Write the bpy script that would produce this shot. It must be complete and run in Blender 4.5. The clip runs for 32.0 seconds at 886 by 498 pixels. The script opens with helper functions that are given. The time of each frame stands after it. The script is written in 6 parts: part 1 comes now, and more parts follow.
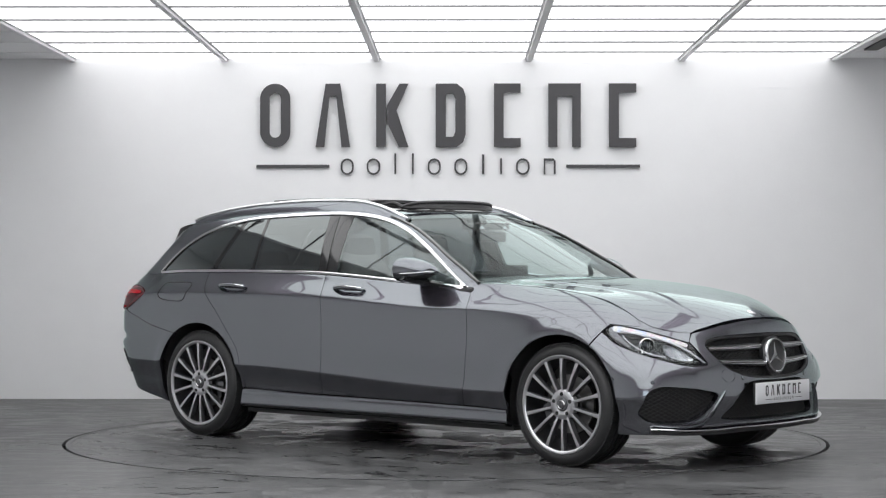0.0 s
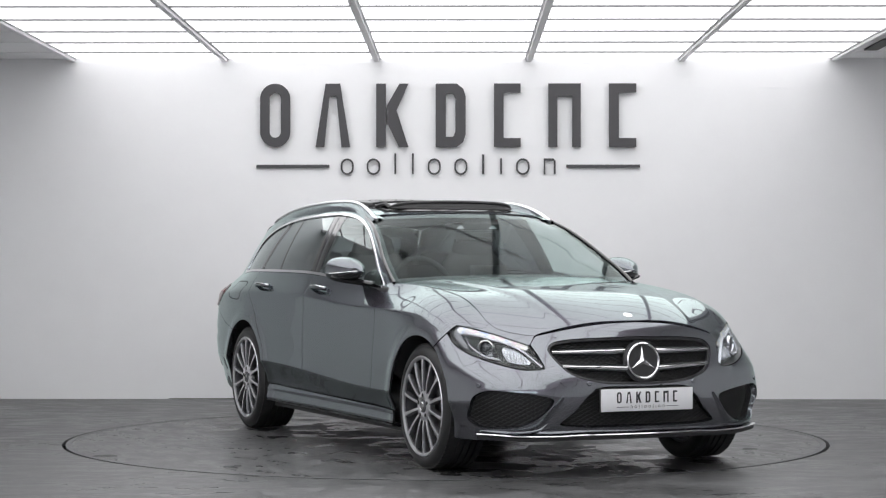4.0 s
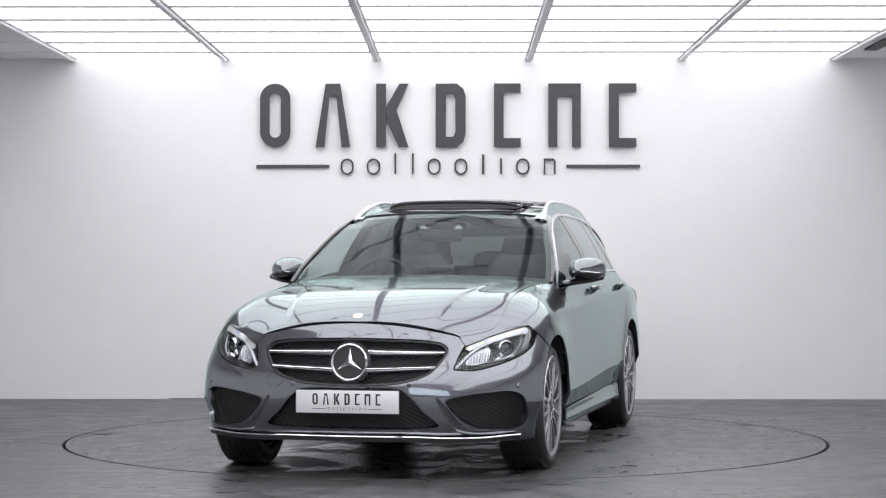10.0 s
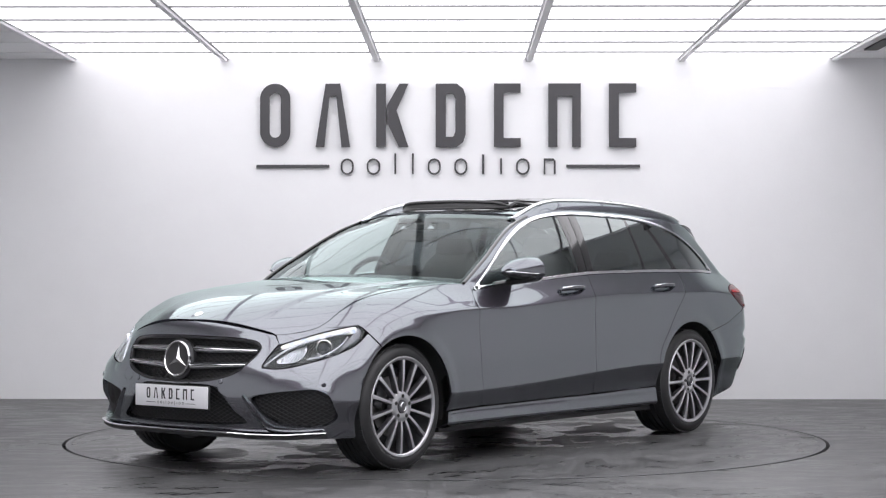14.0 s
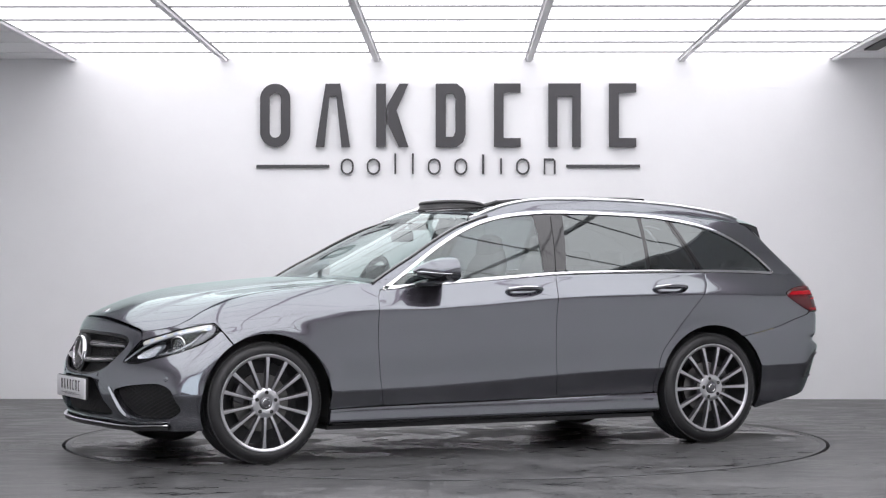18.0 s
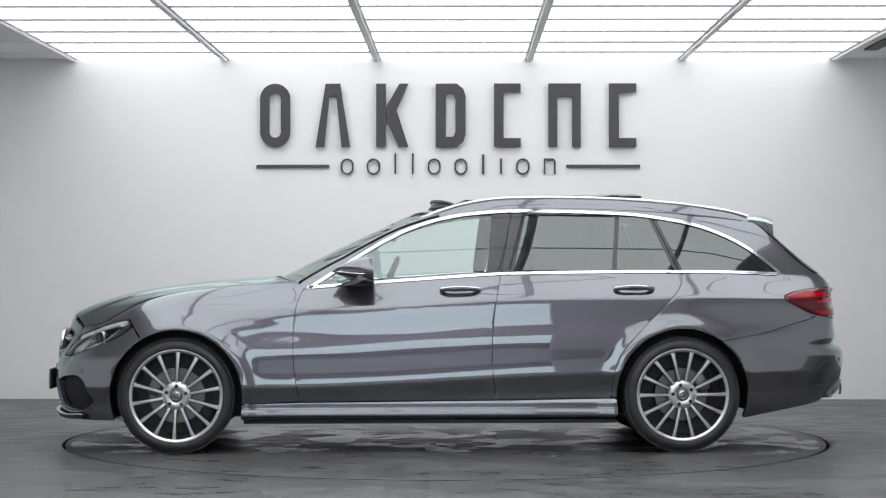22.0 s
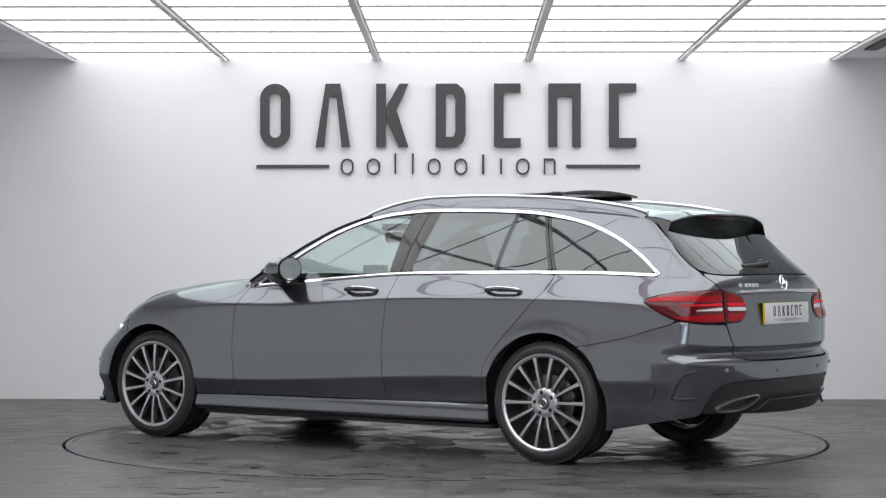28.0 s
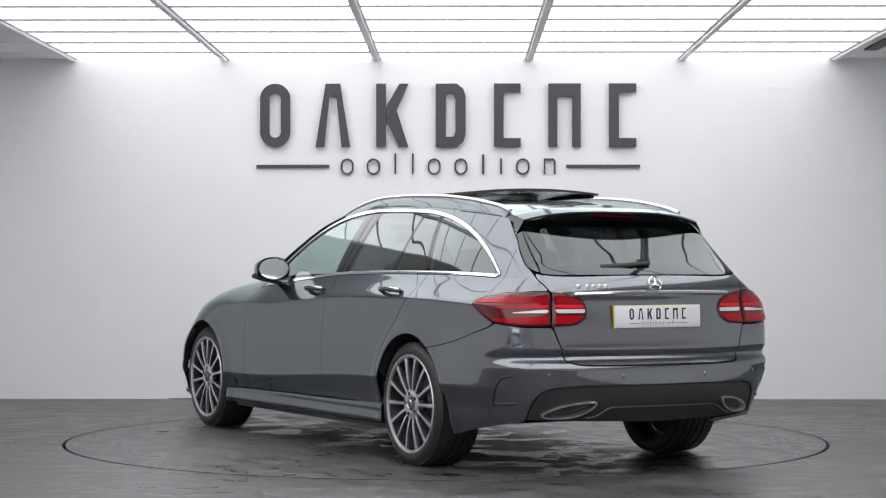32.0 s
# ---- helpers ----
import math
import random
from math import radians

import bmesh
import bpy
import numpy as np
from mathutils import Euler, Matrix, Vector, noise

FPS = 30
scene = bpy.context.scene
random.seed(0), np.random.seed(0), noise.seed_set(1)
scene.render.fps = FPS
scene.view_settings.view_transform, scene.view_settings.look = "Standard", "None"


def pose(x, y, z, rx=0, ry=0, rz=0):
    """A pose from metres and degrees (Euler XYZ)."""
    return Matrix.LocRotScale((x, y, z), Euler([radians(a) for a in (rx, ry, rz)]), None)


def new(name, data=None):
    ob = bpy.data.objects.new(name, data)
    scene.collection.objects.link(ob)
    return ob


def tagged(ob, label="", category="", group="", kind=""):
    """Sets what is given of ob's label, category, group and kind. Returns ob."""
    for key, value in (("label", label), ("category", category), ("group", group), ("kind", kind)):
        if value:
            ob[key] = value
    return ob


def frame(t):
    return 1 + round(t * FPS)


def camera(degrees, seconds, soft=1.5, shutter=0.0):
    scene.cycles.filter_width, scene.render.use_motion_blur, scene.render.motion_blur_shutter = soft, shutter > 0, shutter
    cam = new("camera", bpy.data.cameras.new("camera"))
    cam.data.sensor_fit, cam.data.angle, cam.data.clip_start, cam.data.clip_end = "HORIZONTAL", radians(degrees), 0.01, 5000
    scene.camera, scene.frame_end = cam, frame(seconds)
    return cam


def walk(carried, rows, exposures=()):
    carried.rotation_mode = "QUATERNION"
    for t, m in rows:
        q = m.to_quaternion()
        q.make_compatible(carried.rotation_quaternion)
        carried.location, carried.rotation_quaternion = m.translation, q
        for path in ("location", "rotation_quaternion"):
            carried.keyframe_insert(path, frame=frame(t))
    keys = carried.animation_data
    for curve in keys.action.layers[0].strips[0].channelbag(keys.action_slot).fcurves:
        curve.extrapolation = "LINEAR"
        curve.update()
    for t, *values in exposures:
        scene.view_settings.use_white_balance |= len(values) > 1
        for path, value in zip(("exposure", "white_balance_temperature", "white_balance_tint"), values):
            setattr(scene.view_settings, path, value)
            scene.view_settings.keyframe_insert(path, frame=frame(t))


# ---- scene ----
cam = camera(25.33, 32.0, soft=1.2)
EYE = pose(0.090, -11.98, 1.077, 90.361, 0, 0.51)
walk(cam, [(0, EYE), (32, EYE)],
     exposures=[(0, 0.08, 6450, 10), (4, 0.10, 6450, 11), (6, 0.18, 6420, 12), (9, 0.26, 6380, 14), (13, 0.30, 6380, 15), (18.5, 0.28, 6380, 15), (20, 0.18, 6420, 12),
                (22, 0.08, 6400, 10), (29, 0.08, 6420, 10), (32, 0.12, 6420, 12)])

# ---- world ----
world = bpy.data.worlds.new("sky")
scene.world = world
world.use_nodes = True
sky = world.node_tree.nodes.new("ShaderNodeTexSky")
sky.sky_type, sky.sun_disc = "NISHITA", False
sky.sun_elevation, sky.sun_rotation = radians(40), radians(200)
world.node_tree.links.new(sky.outputs[0], world.node_tree.nodes["Background"].inputs[0])
world.node_tree.nodes["Background"].inputs[1].default_value = 0.12

PANEL_GLOW = 1.75

# ---- materials ----


def material(name, colour, rough=0.5, metal=0.0, grain=0.0, scale=30.0, bump=0.0, coat=0.0, stretch=(1, 1, 1), coat_rough=0.03,
             blotch=0.0, rough_var=0.0):
    """A principled surface with grain and blotches in colour and roughness and a fine relief."""
    m = bpy.data.materials.new(name)
    m.use_nodes = True
    n, k = m.node_tree.nodes, m.node_tree.links
    b = n["Principled BSDF"]
    b.inputs["Base Color"].default_value = (*colour, 1)
    b.inputs["Roughness"].default_value = rough
    b.inputs["Metallic"].default_value = metal
    b.inputs["Coat Weight"].default_value = coat
    b.inputs["Coat Roughness"].default_value = coat_rough
    if grain or bump or blotch or rough_var:
        tc, mp = n.new("ShaderNodeTexCoord"), n.new("ShaderNodeMapping")
        mp.inputs["Scale"].default_value = stretch
        k.new(tc.outputs["Object"], mp.inputs[0])
        fine, broad = n.new("ShaderNodeTexNoise"), n.new("ShaderNodeTexNoise")
        fine.inputs["Scale"].default_value, fine.inputs["Detail"].default_value = scale, 6
        broad.inputs["Scale"].default_value, broad.inputs["Detail"].default_value = scale * 0.07, 4
        k.new(mp.outputs[0], fine.inputs["Vector"])
        k.new(mp.outputs[0], broad.inputs["Vector"])
        add = n.new("ShaderNodeMath")
        add.operation = "MULTIPLY_ADD"
        k.new(fine.outputs[0], add.inputs[0])
        add.inputs[1].default_value = grain
        mul = n.new("ShaderNodeMath")
        mul.operation = "MULTIPLY_ADD"
        k.new(broad.outputs[0], mul.inputs[0])
        mul.inputs[1].default_value, mul.inputs[2].default_value = blotch, 1 - 0.5 * (grain + blotch)
        k.new(mul.outputs[0], add.inputs[2])
        mix = n.new("ShaderNodeMix")
        mix.data_type, mix.blend_type = "RGBA", "MULTIPLY"
        mix.inputs["Factor"].default_value = 1
        mix.inputs["A"].default_value = (*colour, 1)
        k.new(add.outputs[0], mix.inputs["B"])
        k.new(mix.outputs["Result"], b.inputs["Base Color"])
        if rough_var:
            r = n.new("ShaderNodeMath")
            r.operation = "MULTIPLY_ADD"
            k.new(broad.outputs[0], r.inputs[0])
            r.inputs[1].default_value, r.inputs[2].default_value = rough_var, rough - 0.5 * rough_var
            k.new(r.outputs[0], b.inputs["Roughness"])
        if bump:
            bp = n.new("ShaderNodeBump")
            bp.inputs["Strength"].default_value, bp.inputs["Distance"].default_value = 1, bump
            k.new(fine.outputs[0], bp.inputs["Height"])
            k.new(bp.outputs[0], b.inputs["Normal"])
    return m


def glow(name, colour, strength):
    m = bpy.data.materials.new(name)
    m.use_nodes = True
    b = m.node_tree.nodes["Principled BSDF"]
    b.inputs["Base Color"].default_value = (*colour, 1)
    b.inputs["Emission Color"].default_value = (*colour, 1)
    b.inputs["Emission Strength"].default_value = strength
    return m


def skin_of(n, k, first, tint, rough, base, out, power=5.0):
    """Lays a mirror-like clear skin over a shader; base is its reflection head-on."""
    gl, mx, lw, pw, mr = (n.new("ShaderNodeBsdfGlossy"), n.new("ShaderNodeMixShader"), n.new("ShaderNodeLayerWeight"),
                          n.new("ShaderNodeMath"), n.new("ShaderNodeMapRange"))
    gl.inputs["Roughness"].default_value = rough
    gl.inputs[0].default_value = (*tint, 1)
    lw.inputs[0].default_value = 0.5
    pw.operation = "POWER"
    pw.inputs[1].default_value = power
    k.new(lw.outputs["Facing"], pw.inputs[0])
    mr.inputs["To Min"].default_value = base
    k.new(pw.outputs[0], mr.inputs["Value"])
    k.new(mr.outputs["Result"], mx.inputs[0])
    k.new(first, mx.inputs[1])
    k.new(gl.outputs[0], mx.inputs[2])
    k.new(mx.outputs[0], out)


def glass(name, colour, clear=0.75, base=0.05, rough=0.0, power=5.0):
    """Thin car glass: tinted see-through with a mirror-like skin."""
    m = bpy.data.materials.new(name)
    m.use_nodes = True
    n, k = m.node_tree.nodes, m.node_tree.links
    n.remove(n["Principled BSDF"])
    tr = n.new("ShaderNodeBsdfTransparent")
    tr.inputs[0].default_value = (*(clear * c for c in colour), 1)
    skin_of(n, k, tr.outputs[0], (0.93, 1.0, 0.99), rough, base, n["Material Output"].inputs[0], power)
    return m


WALL = material("wall_paint", (0.86, 0.86, 0.87), 0.62, grain=0.02, scale=60, bump=0.0004, blotch=0.05)
TILE = material("ceiling_tile", (0.88, 0.88, 0.89), 0.8, grain=0.05, scale=120, bump=0.0006)
BEAM = material("ceiling_metal", (0.80, 0.80, 0.81), 0.45, 0.0, grain=0.08, scale=40)
BAR = material("grey_bar", (0.30, 0.30, 0.31), 0.5, grain=0.1, scale=40)
LIGHT = glow("light_panel", (1.0, 1.0, 1.0), PANEL_GLOW)
LETTER = material("charcoal_acrylic", (0.055, 0.053, 0.057), 0.45, grain=0.08, scale=50)
DARK = material("dark_plastic", (0.024, 0.024, 0.025), 0.5, grain=0.2, scale=90, bump=0.0003)


def floor_material(name, patchy=False):
    """Scuffed dark vinyl: mottled colour and gloss at two scales; the flag adds ragged darker, glossier patches under
    the car.
    """
    m = material(name, (0.075, 0.075, 0.076), 0.45)
    n, k = m.node_tree.nodes, m.node_tree.links
    b = n["Principled BSDF"]
    tc, mp = n.new("ShaderNodeTexCoord"), n.new("ShaderNodeMapping")
    mp.inputs["Scale"].default_value = (0.5, 1.0, 1.0)
    k.new(tc.outputs["Object"], mp.inputs[0])
    layers = []
    for scale, detail, lo, hi in ((9.0, 9, 0.38, 0.62), (1.1, 5, 0.40, 0.60), (46.0, 5, 0.34, 0.66)):
        t = n.new("ShaderNodeTexNoise")
        t.inputs["Scale"].default_value, t.inputs["Detail"].default_value, t.inputs["Roughness"].default_value = scale, detail, 0.65
        r = n.new("ShaderNodeMapRange")
        r.inputs["From Min"].default_value, r.inputs["From Max"].default_value = lo, hi
        k.new(mp.outputs[0], t.inputs["Vector"])
        k.new(t.outputs[0], r.inputs["Value"])
        layers.append(r)
    add = n.new("ShaderNodeMath")
    add.operation = "MULTIPLY_ADD"
    k.new(layers[0].outputs[0], add.inputs[0])
    add.inputs[1].default_value = 0.55
    half_broad = n.new("ShaderNodeMath")
    half_broad.operation = "MULTIPLY"
    k.new(layers[1].outputs[0], half_broad.inputs[0])
    half_broad.inputs[1].default_value = 0.45
    half_broad.operation = "MULTIPLY_ADD"
    speckle = n.new("ShaderNodeMath")
    speckle.operation = "MULTIPLY_ADD"
    k.new(layers[2].outputs[0], speckle.inputs[0])
    speckle.inputs[1].default_value, speckle.inputs[2].default_value = 0.34, -0.17
    k.new(speckle.outputs[0], half_broad.inputs[2])
    k.new(half_broad.outputs[0], add.inputs[2])
    mix = n.new("ShaderNodeMix")
    mix.data_type = "RGBA"
    mix.inputs["A"].default_value, mix.inputs["B"].default_value = (0.030, 0.030, 0.031, 1), (0.125, 0.125, 0.127, 1)
    k.new(add.outputs[0], mix.inputs["Factor"])
    rough = n.new("ShaderNodeMapRange")
    rough.inputs["To Min"].default_value, rough.inputs["To Max"].default_value = 0.24, 0.58
    k.new(add.outputs[0], rough.inputs["Value"])
    k.new(rough.outputs[0], b.inputs["Roughness"])
    k.new(mix.outputs["Result"], b.inputs["Base Color"])
    if patchy:
        # ragged patches, darker and smoother, thinning out beyond the car's width
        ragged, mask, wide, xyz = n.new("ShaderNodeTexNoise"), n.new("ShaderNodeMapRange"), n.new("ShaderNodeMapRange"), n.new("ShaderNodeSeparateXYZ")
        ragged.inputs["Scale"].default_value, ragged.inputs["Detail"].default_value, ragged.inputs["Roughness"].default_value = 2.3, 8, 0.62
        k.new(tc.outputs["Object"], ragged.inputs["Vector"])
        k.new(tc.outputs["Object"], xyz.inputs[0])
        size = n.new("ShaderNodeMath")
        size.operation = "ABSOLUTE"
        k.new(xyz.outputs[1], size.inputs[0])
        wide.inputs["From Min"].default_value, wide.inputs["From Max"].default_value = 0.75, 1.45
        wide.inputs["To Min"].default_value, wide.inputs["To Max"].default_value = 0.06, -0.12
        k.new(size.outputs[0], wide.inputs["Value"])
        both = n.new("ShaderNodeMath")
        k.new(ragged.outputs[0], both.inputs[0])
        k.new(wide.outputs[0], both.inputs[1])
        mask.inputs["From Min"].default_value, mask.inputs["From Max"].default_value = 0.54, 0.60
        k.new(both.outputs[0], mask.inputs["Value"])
        glossier = n.new("ShaderNodeMix")
        glossier.inputs["B"].default_value = 0.21
        k.new(mask.outputs[0], glossier.inputs["Factor"])
        k.new(rough.outputs[0], glossier.inputs["A"])
        k.new(glossier.outputs[0], b.inputs["Roughness"])
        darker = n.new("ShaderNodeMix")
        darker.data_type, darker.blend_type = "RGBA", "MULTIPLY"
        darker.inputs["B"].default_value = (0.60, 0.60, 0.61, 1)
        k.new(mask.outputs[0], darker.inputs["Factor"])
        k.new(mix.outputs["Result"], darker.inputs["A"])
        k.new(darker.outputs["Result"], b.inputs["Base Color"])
    b.inputs["Specular IOR Level"].default_value = 0.35
    bp = n.new("ShaderNodeBump")
    bp.inputs["Strength"].default_value, bp.inputs["Distance"].default_value = 0.6, 0.0025
    k.new(add.outputs[0], bp.inputs["Height"])
    k.new(bp.outputs[0], b.inputs["Normal"])
    return m


FLOOR = floor_material("grey_vinyl")
DECK = floor_material("patchy_grey_vinyl", True)
METAL = material("worn_steel", (0.13, 0.13, 0.135), 0.5, 0.6, grain=0.3, scale=40)

# ---- mesh helpers ----


def part(name, bm, mat, parent=None, label="", smooth=True, m=None):
    """One mesh object from a bmesh, under a thing or a part."""
    me = bpy.data.meshes.new(name)
    bm.to_mesh(me)
    bm.free()
    me.materials.append(mat)
    if smooth:
        me.polygons.foreach_set("use_smooth", [True] * len(me.polygons))
        me.set_sharp_from_angle(angle=radians(38))
    ob = new(name, me)
    if parent:
        ob.parent = parent
    if m is not None:
        ob.matrix_local = m
    if label:
        ob["label"] = label
    return ob


def box(bm, x0, x1, y0, y1, z0, z1, bevel=0.0):
    r = bmesh.ops.create_cube(bm, size=1, matrix=Matrix.Translation(((x0 + x1) / 2, (y0 + y1) / 2, (z0 + z1) / 2))
                              @ Matrix.Diagonal((x1 - x0, y1 - y0, z1 - z0, 1)))
    if bevel:
        e = list({e for v in r["verts"] for e in v.link_edges})
        bmesh.ops.bevel(bm, geom=e, offset=bevel, segments=2, affect="EDGES", profile=0.5)
    return bm


def boxed(*a, bevel=0.0):
    return box(bmesh.new(), *a, bevel=bevel)


def prism(outline, holes, depth, bevel=0.0):
    """A plate in the xz plane with holes, its front at y = -depth and its back at y = 0."""
    bm = bmesh.new()
    edges = []
    for ring in [outline, *holes]:
        vs = [bm.verts.new((x, 0, z)) for x, z in ring]
        edges += [bm.edges.new((vs[i - 1], vs[i])) for i in range(len(vs))]
    bmesh.ops.triangle_fill(bm, edges=edges, use_beauty=True, use_dissolve=True)
    faces = list(bm.faces)
    r = bmesh.ops.extrude_face_region(bm, geom=faces)
    bmesh.ops.translate(bm, verts=[v for v in r["geom"] if isinstance(v, bmesh.types.BMVert)], vec=(0, -depth, 0))
    bmesh.ops.recalc_face_normals(bm, faces=bm.faces)
    return bm


# ---- the showroom ----
WALL_Y, CEIL, XL, XR = 3.45, 2.665, -2.95, 3.01
FRONT_Y, LIGHT_END = -14.6, -12.6
SIDE_L, SIDE_R = -4.4, 4.4
DISC_R = 2.29


def setting(name, bm, mat, label, category):
    ob = part(name, bm, mat)
    return tagged(ob, label, category, kind="structure")


def ring_floor():
    """A rectangle with a round hole for the turntable."""
    bm = bmesh.new()
    n = 192
    inner, outer = [], []
    for i in range(n):
        a = 2 * math.pi * i / n
        c, s = math.cos(a), math.sin(a)
        inner.append(bm.verts.new((DISC_R * c, DISC_R * s, 0)))
        k = min((SIDE_R if c > 0 else -SIDE_L) / max(abs(c), 1e-6), (WALL_Y if s > 0 else -FRONT_Y) / max(abs(s), 1e-6))
        outer.append(bm.verts.new((k * c, k * s, 0)))
    for i in range(n):
        j = (i + 1) % n
        bm.faces.new((inner[i], outer[i], outer[j], inner[j]))
        p, q = outer[i].co, outer[j].co
        if abs(p.x - q.x) > 1e-4 and abs(p.y - q.y) > 1e-4:
            cx = SIDE_R if p.x + q.x > 0 else SIDE_L
            cy = WALL_Y if p.y + q.y > 0 else FRONT_Y
            bm.faces.new((outer[i], bm.verts.new((cx, cy, 0)), outer[j]))
    bmesh.ops.recalc_face_normals(bm, faces=bm.faces)
    if sum(f.normal.z for f in bm.faces) < 0:
        bmesh.ops.reverse_faces(bm, faces=bm.faces)
    r = bmesh.ops.extrude_edge_only(bm, edges=[e for e in bm.edges if e.is_boundary and all(v.co.xy.length < DISC_R + 0.01 for v in e.verts)])
    for v in r["geom"]:
        if isinstance(v, bmesh.types.BMVert):
            v.co.z = -0.12
    return bm


def build_room():
    setting("floor", ring_floor(), FLOOR, "dark grey worn vinyl floor with brushed wood grain", "floor")
    setting("wall_north", boxed(SIDE_L - 0.2, SIDE_R + 0.2, WALL_Y, WALL_Y + 0.2, -0.15, CEIL + 0.3), WALL,
            "smooth white painted back wall of the showroom", "wall")
    setting("wall_west", boxed(SIDE_L - 0.2, SIDE_L, FRONT_Y, WALL_Y, -0.15, CEIL + 0.3), WALL, "plain white side wall", "wall")
    setting("wall_east", boxed(SIDE_R, SIDE_R + 0.2, FRONT_Y, WALL_Y, -0.15, CEIL + 0.3), WALL, "plain white side wall", "wall")
    # the wall behind the camera, with a wide open doorway
    bm = bmesh.new()
    box(bm, SIDE_L - 0.2, -1.5, FRONT_Y - 0.2, FRONT_Y, -0.15, CEIL + 0.3)
    box(bm, 2.4, SIDE_R + 0.2, FRONT_Y - 0.2, FRONT_Y, -0.15, CEIL + 0.3)
    box(bm, -1.5, 2.4, FRONT_Y - 0.2, FRONT_Y, 2.3, CEIL + 0.3)
    setting("wall_south", bm, WALL, "white wall with a wide open doorway", "wall")
    setting("ground", boxed(-60, 60, -90, FRONT_Y - 0.2, -0.2, -0.02), material("yard", (0.2, 0.2, 0.2), 0.9, grain=0.3, scale=8),
            "pale concrete yard outside the doorway", "ground")
    setting("backdrop", boxed(-16, 16, FRONT_Y - 9.0, FRONT_Y - 8.9, 0.6, 9.0), glow("bright_sky", (0.90, 0.94, 1.0), 2.2),
            "bright overcast sky beyond the yard", "sky")
    # low block out of view, added to cut the sky's reflection into bands
    setting("hedge", boxed(-16, 16, FRONT_Y - 8.8, FRONT_Y - 8.0, -0.02, 0.9), material("low_block_green", (0.05, 0.08, 0.03), 0.9, grain=0.6, scale=9),
            "unseen low green block added to band the car's reflections", "hedge")
    setting("subfloor", boxed(-2.6, 2.6, -2.6, 2.6, -0.3, -0.125), DARK, "dark pit below the turntable", "floor")
    # ceiling: grey tiles at the sides, light panels between metal beams
    bm = bmesh.new()
    box(bm, SIDE_L, XL - 0.035, FRONT_Y, WALL_Y, CEIL, CEIL + 0.2)
    box(bm, XR + 0.035, SIDE_R, FRONT_Y, WALL_Y, CEIL, CEIL + 0.2)
    box(bm, XL - 0.035, XR + 0.035, FRONT_Y, LIGHT_END, CEIL, CEIL + 0.2)
    box(bm, XL - 0.035, XR + 0.035, LIGHT_END, WALL_Y, CEIL + 0.12, CEIL + 0.2)
    y = WALL_Y - 0.5
    while y > FRONT_Y + 0.7:
        for a, b in ((SIDE_L, XL - 0.05), (XR + 0.05, SIDE_R)):
            box(bm, a, b, y - 0.008, y + 0.008, CEIL - 0.004, CEIL)
        y -= 0.672
    setting("ceiling", bm, TILE, "pale grey tiled ceiling round a luminous field", "ceiling")
    xs = [XL + (XR - XL) * i / 5 for i in range(6)]
    for i, x in enumerate(xs):
        w = 0.034
        bm = bmesh.new()
        box(bm, x - w, x + w, LIGHT_END, WALL_Y - 0.002, CEIL - 0.002, CEIL + 0.02)
        box(bm, x - 0.020, x + 0.020, LIGHT_END, WALL_Y - 0.004, CEIL - 0.024, CEIL - 0.002, 0.004)
        setting("trim", bm, BEAM, "grey metal beam between light panels", "beam")
    rows = [WALL_Y - 0.002, WALL_Y - 0.5]
    while rows[-1] > LIGHT_END + 0.7:
        rows.append(rows[-1] - 0.672)
    for i in range(5):
        for j in range(len(rows) - 1):
            a, b = xs[i] + 0.034, xs[i + 1] - 0.034
            bm = boxed(a, b, rows[j + 1] + 0.017, rows[j] - 0.006, CEIL + 0.004, CEIL + 0.03)
            ob = part("light_panel", bm, LIGHT, smooth=False)
            tagged(ob, "glowing white ceiling light panel in a metal grid", "light panel", "ceiling light panels")
    for j in range(1, len(rows)):
        for i in range(5):
            setting("trim", boxed(xs[i] + 0.034, xs[i + 1] - 0.034, rows[j] - 0.0045, rows[j] + 0.0145, CEIL - 0.008, CEIL + 0.03), BAR,
                    "thin grey bar between light panels", "bar")
    bm = bmesh.new()
    box(bm, XR + 0.09, XR + 0.19, 2.05, 2.75, CEIL - 0.014, CEIL - 0.002)
    setting("trim", boxed(SIDE_L, SIDE_R, WALL_Y - 0.0015, WALL_Y + 0.01, 2.437, 2.4405), WALL, "faint joint between wall boards", "joint")
    # thin black strip that draws the dark line at the wall's foot
    cable = bmesh.new()
    box(cable, -2.19, -1.33, WALL_Y - 0.014, WALL_Y - 0.008, 0.0, 0.006, 0.002)
    tagged(part("cable", cable, DARK), "thin black strip along the foot of the wall", "cable")
    v = part("ceiling_vent", bm, DARK)
    tagged(v, "black slot vent in the grey ceiling beside the light field", "vent")


build_room()


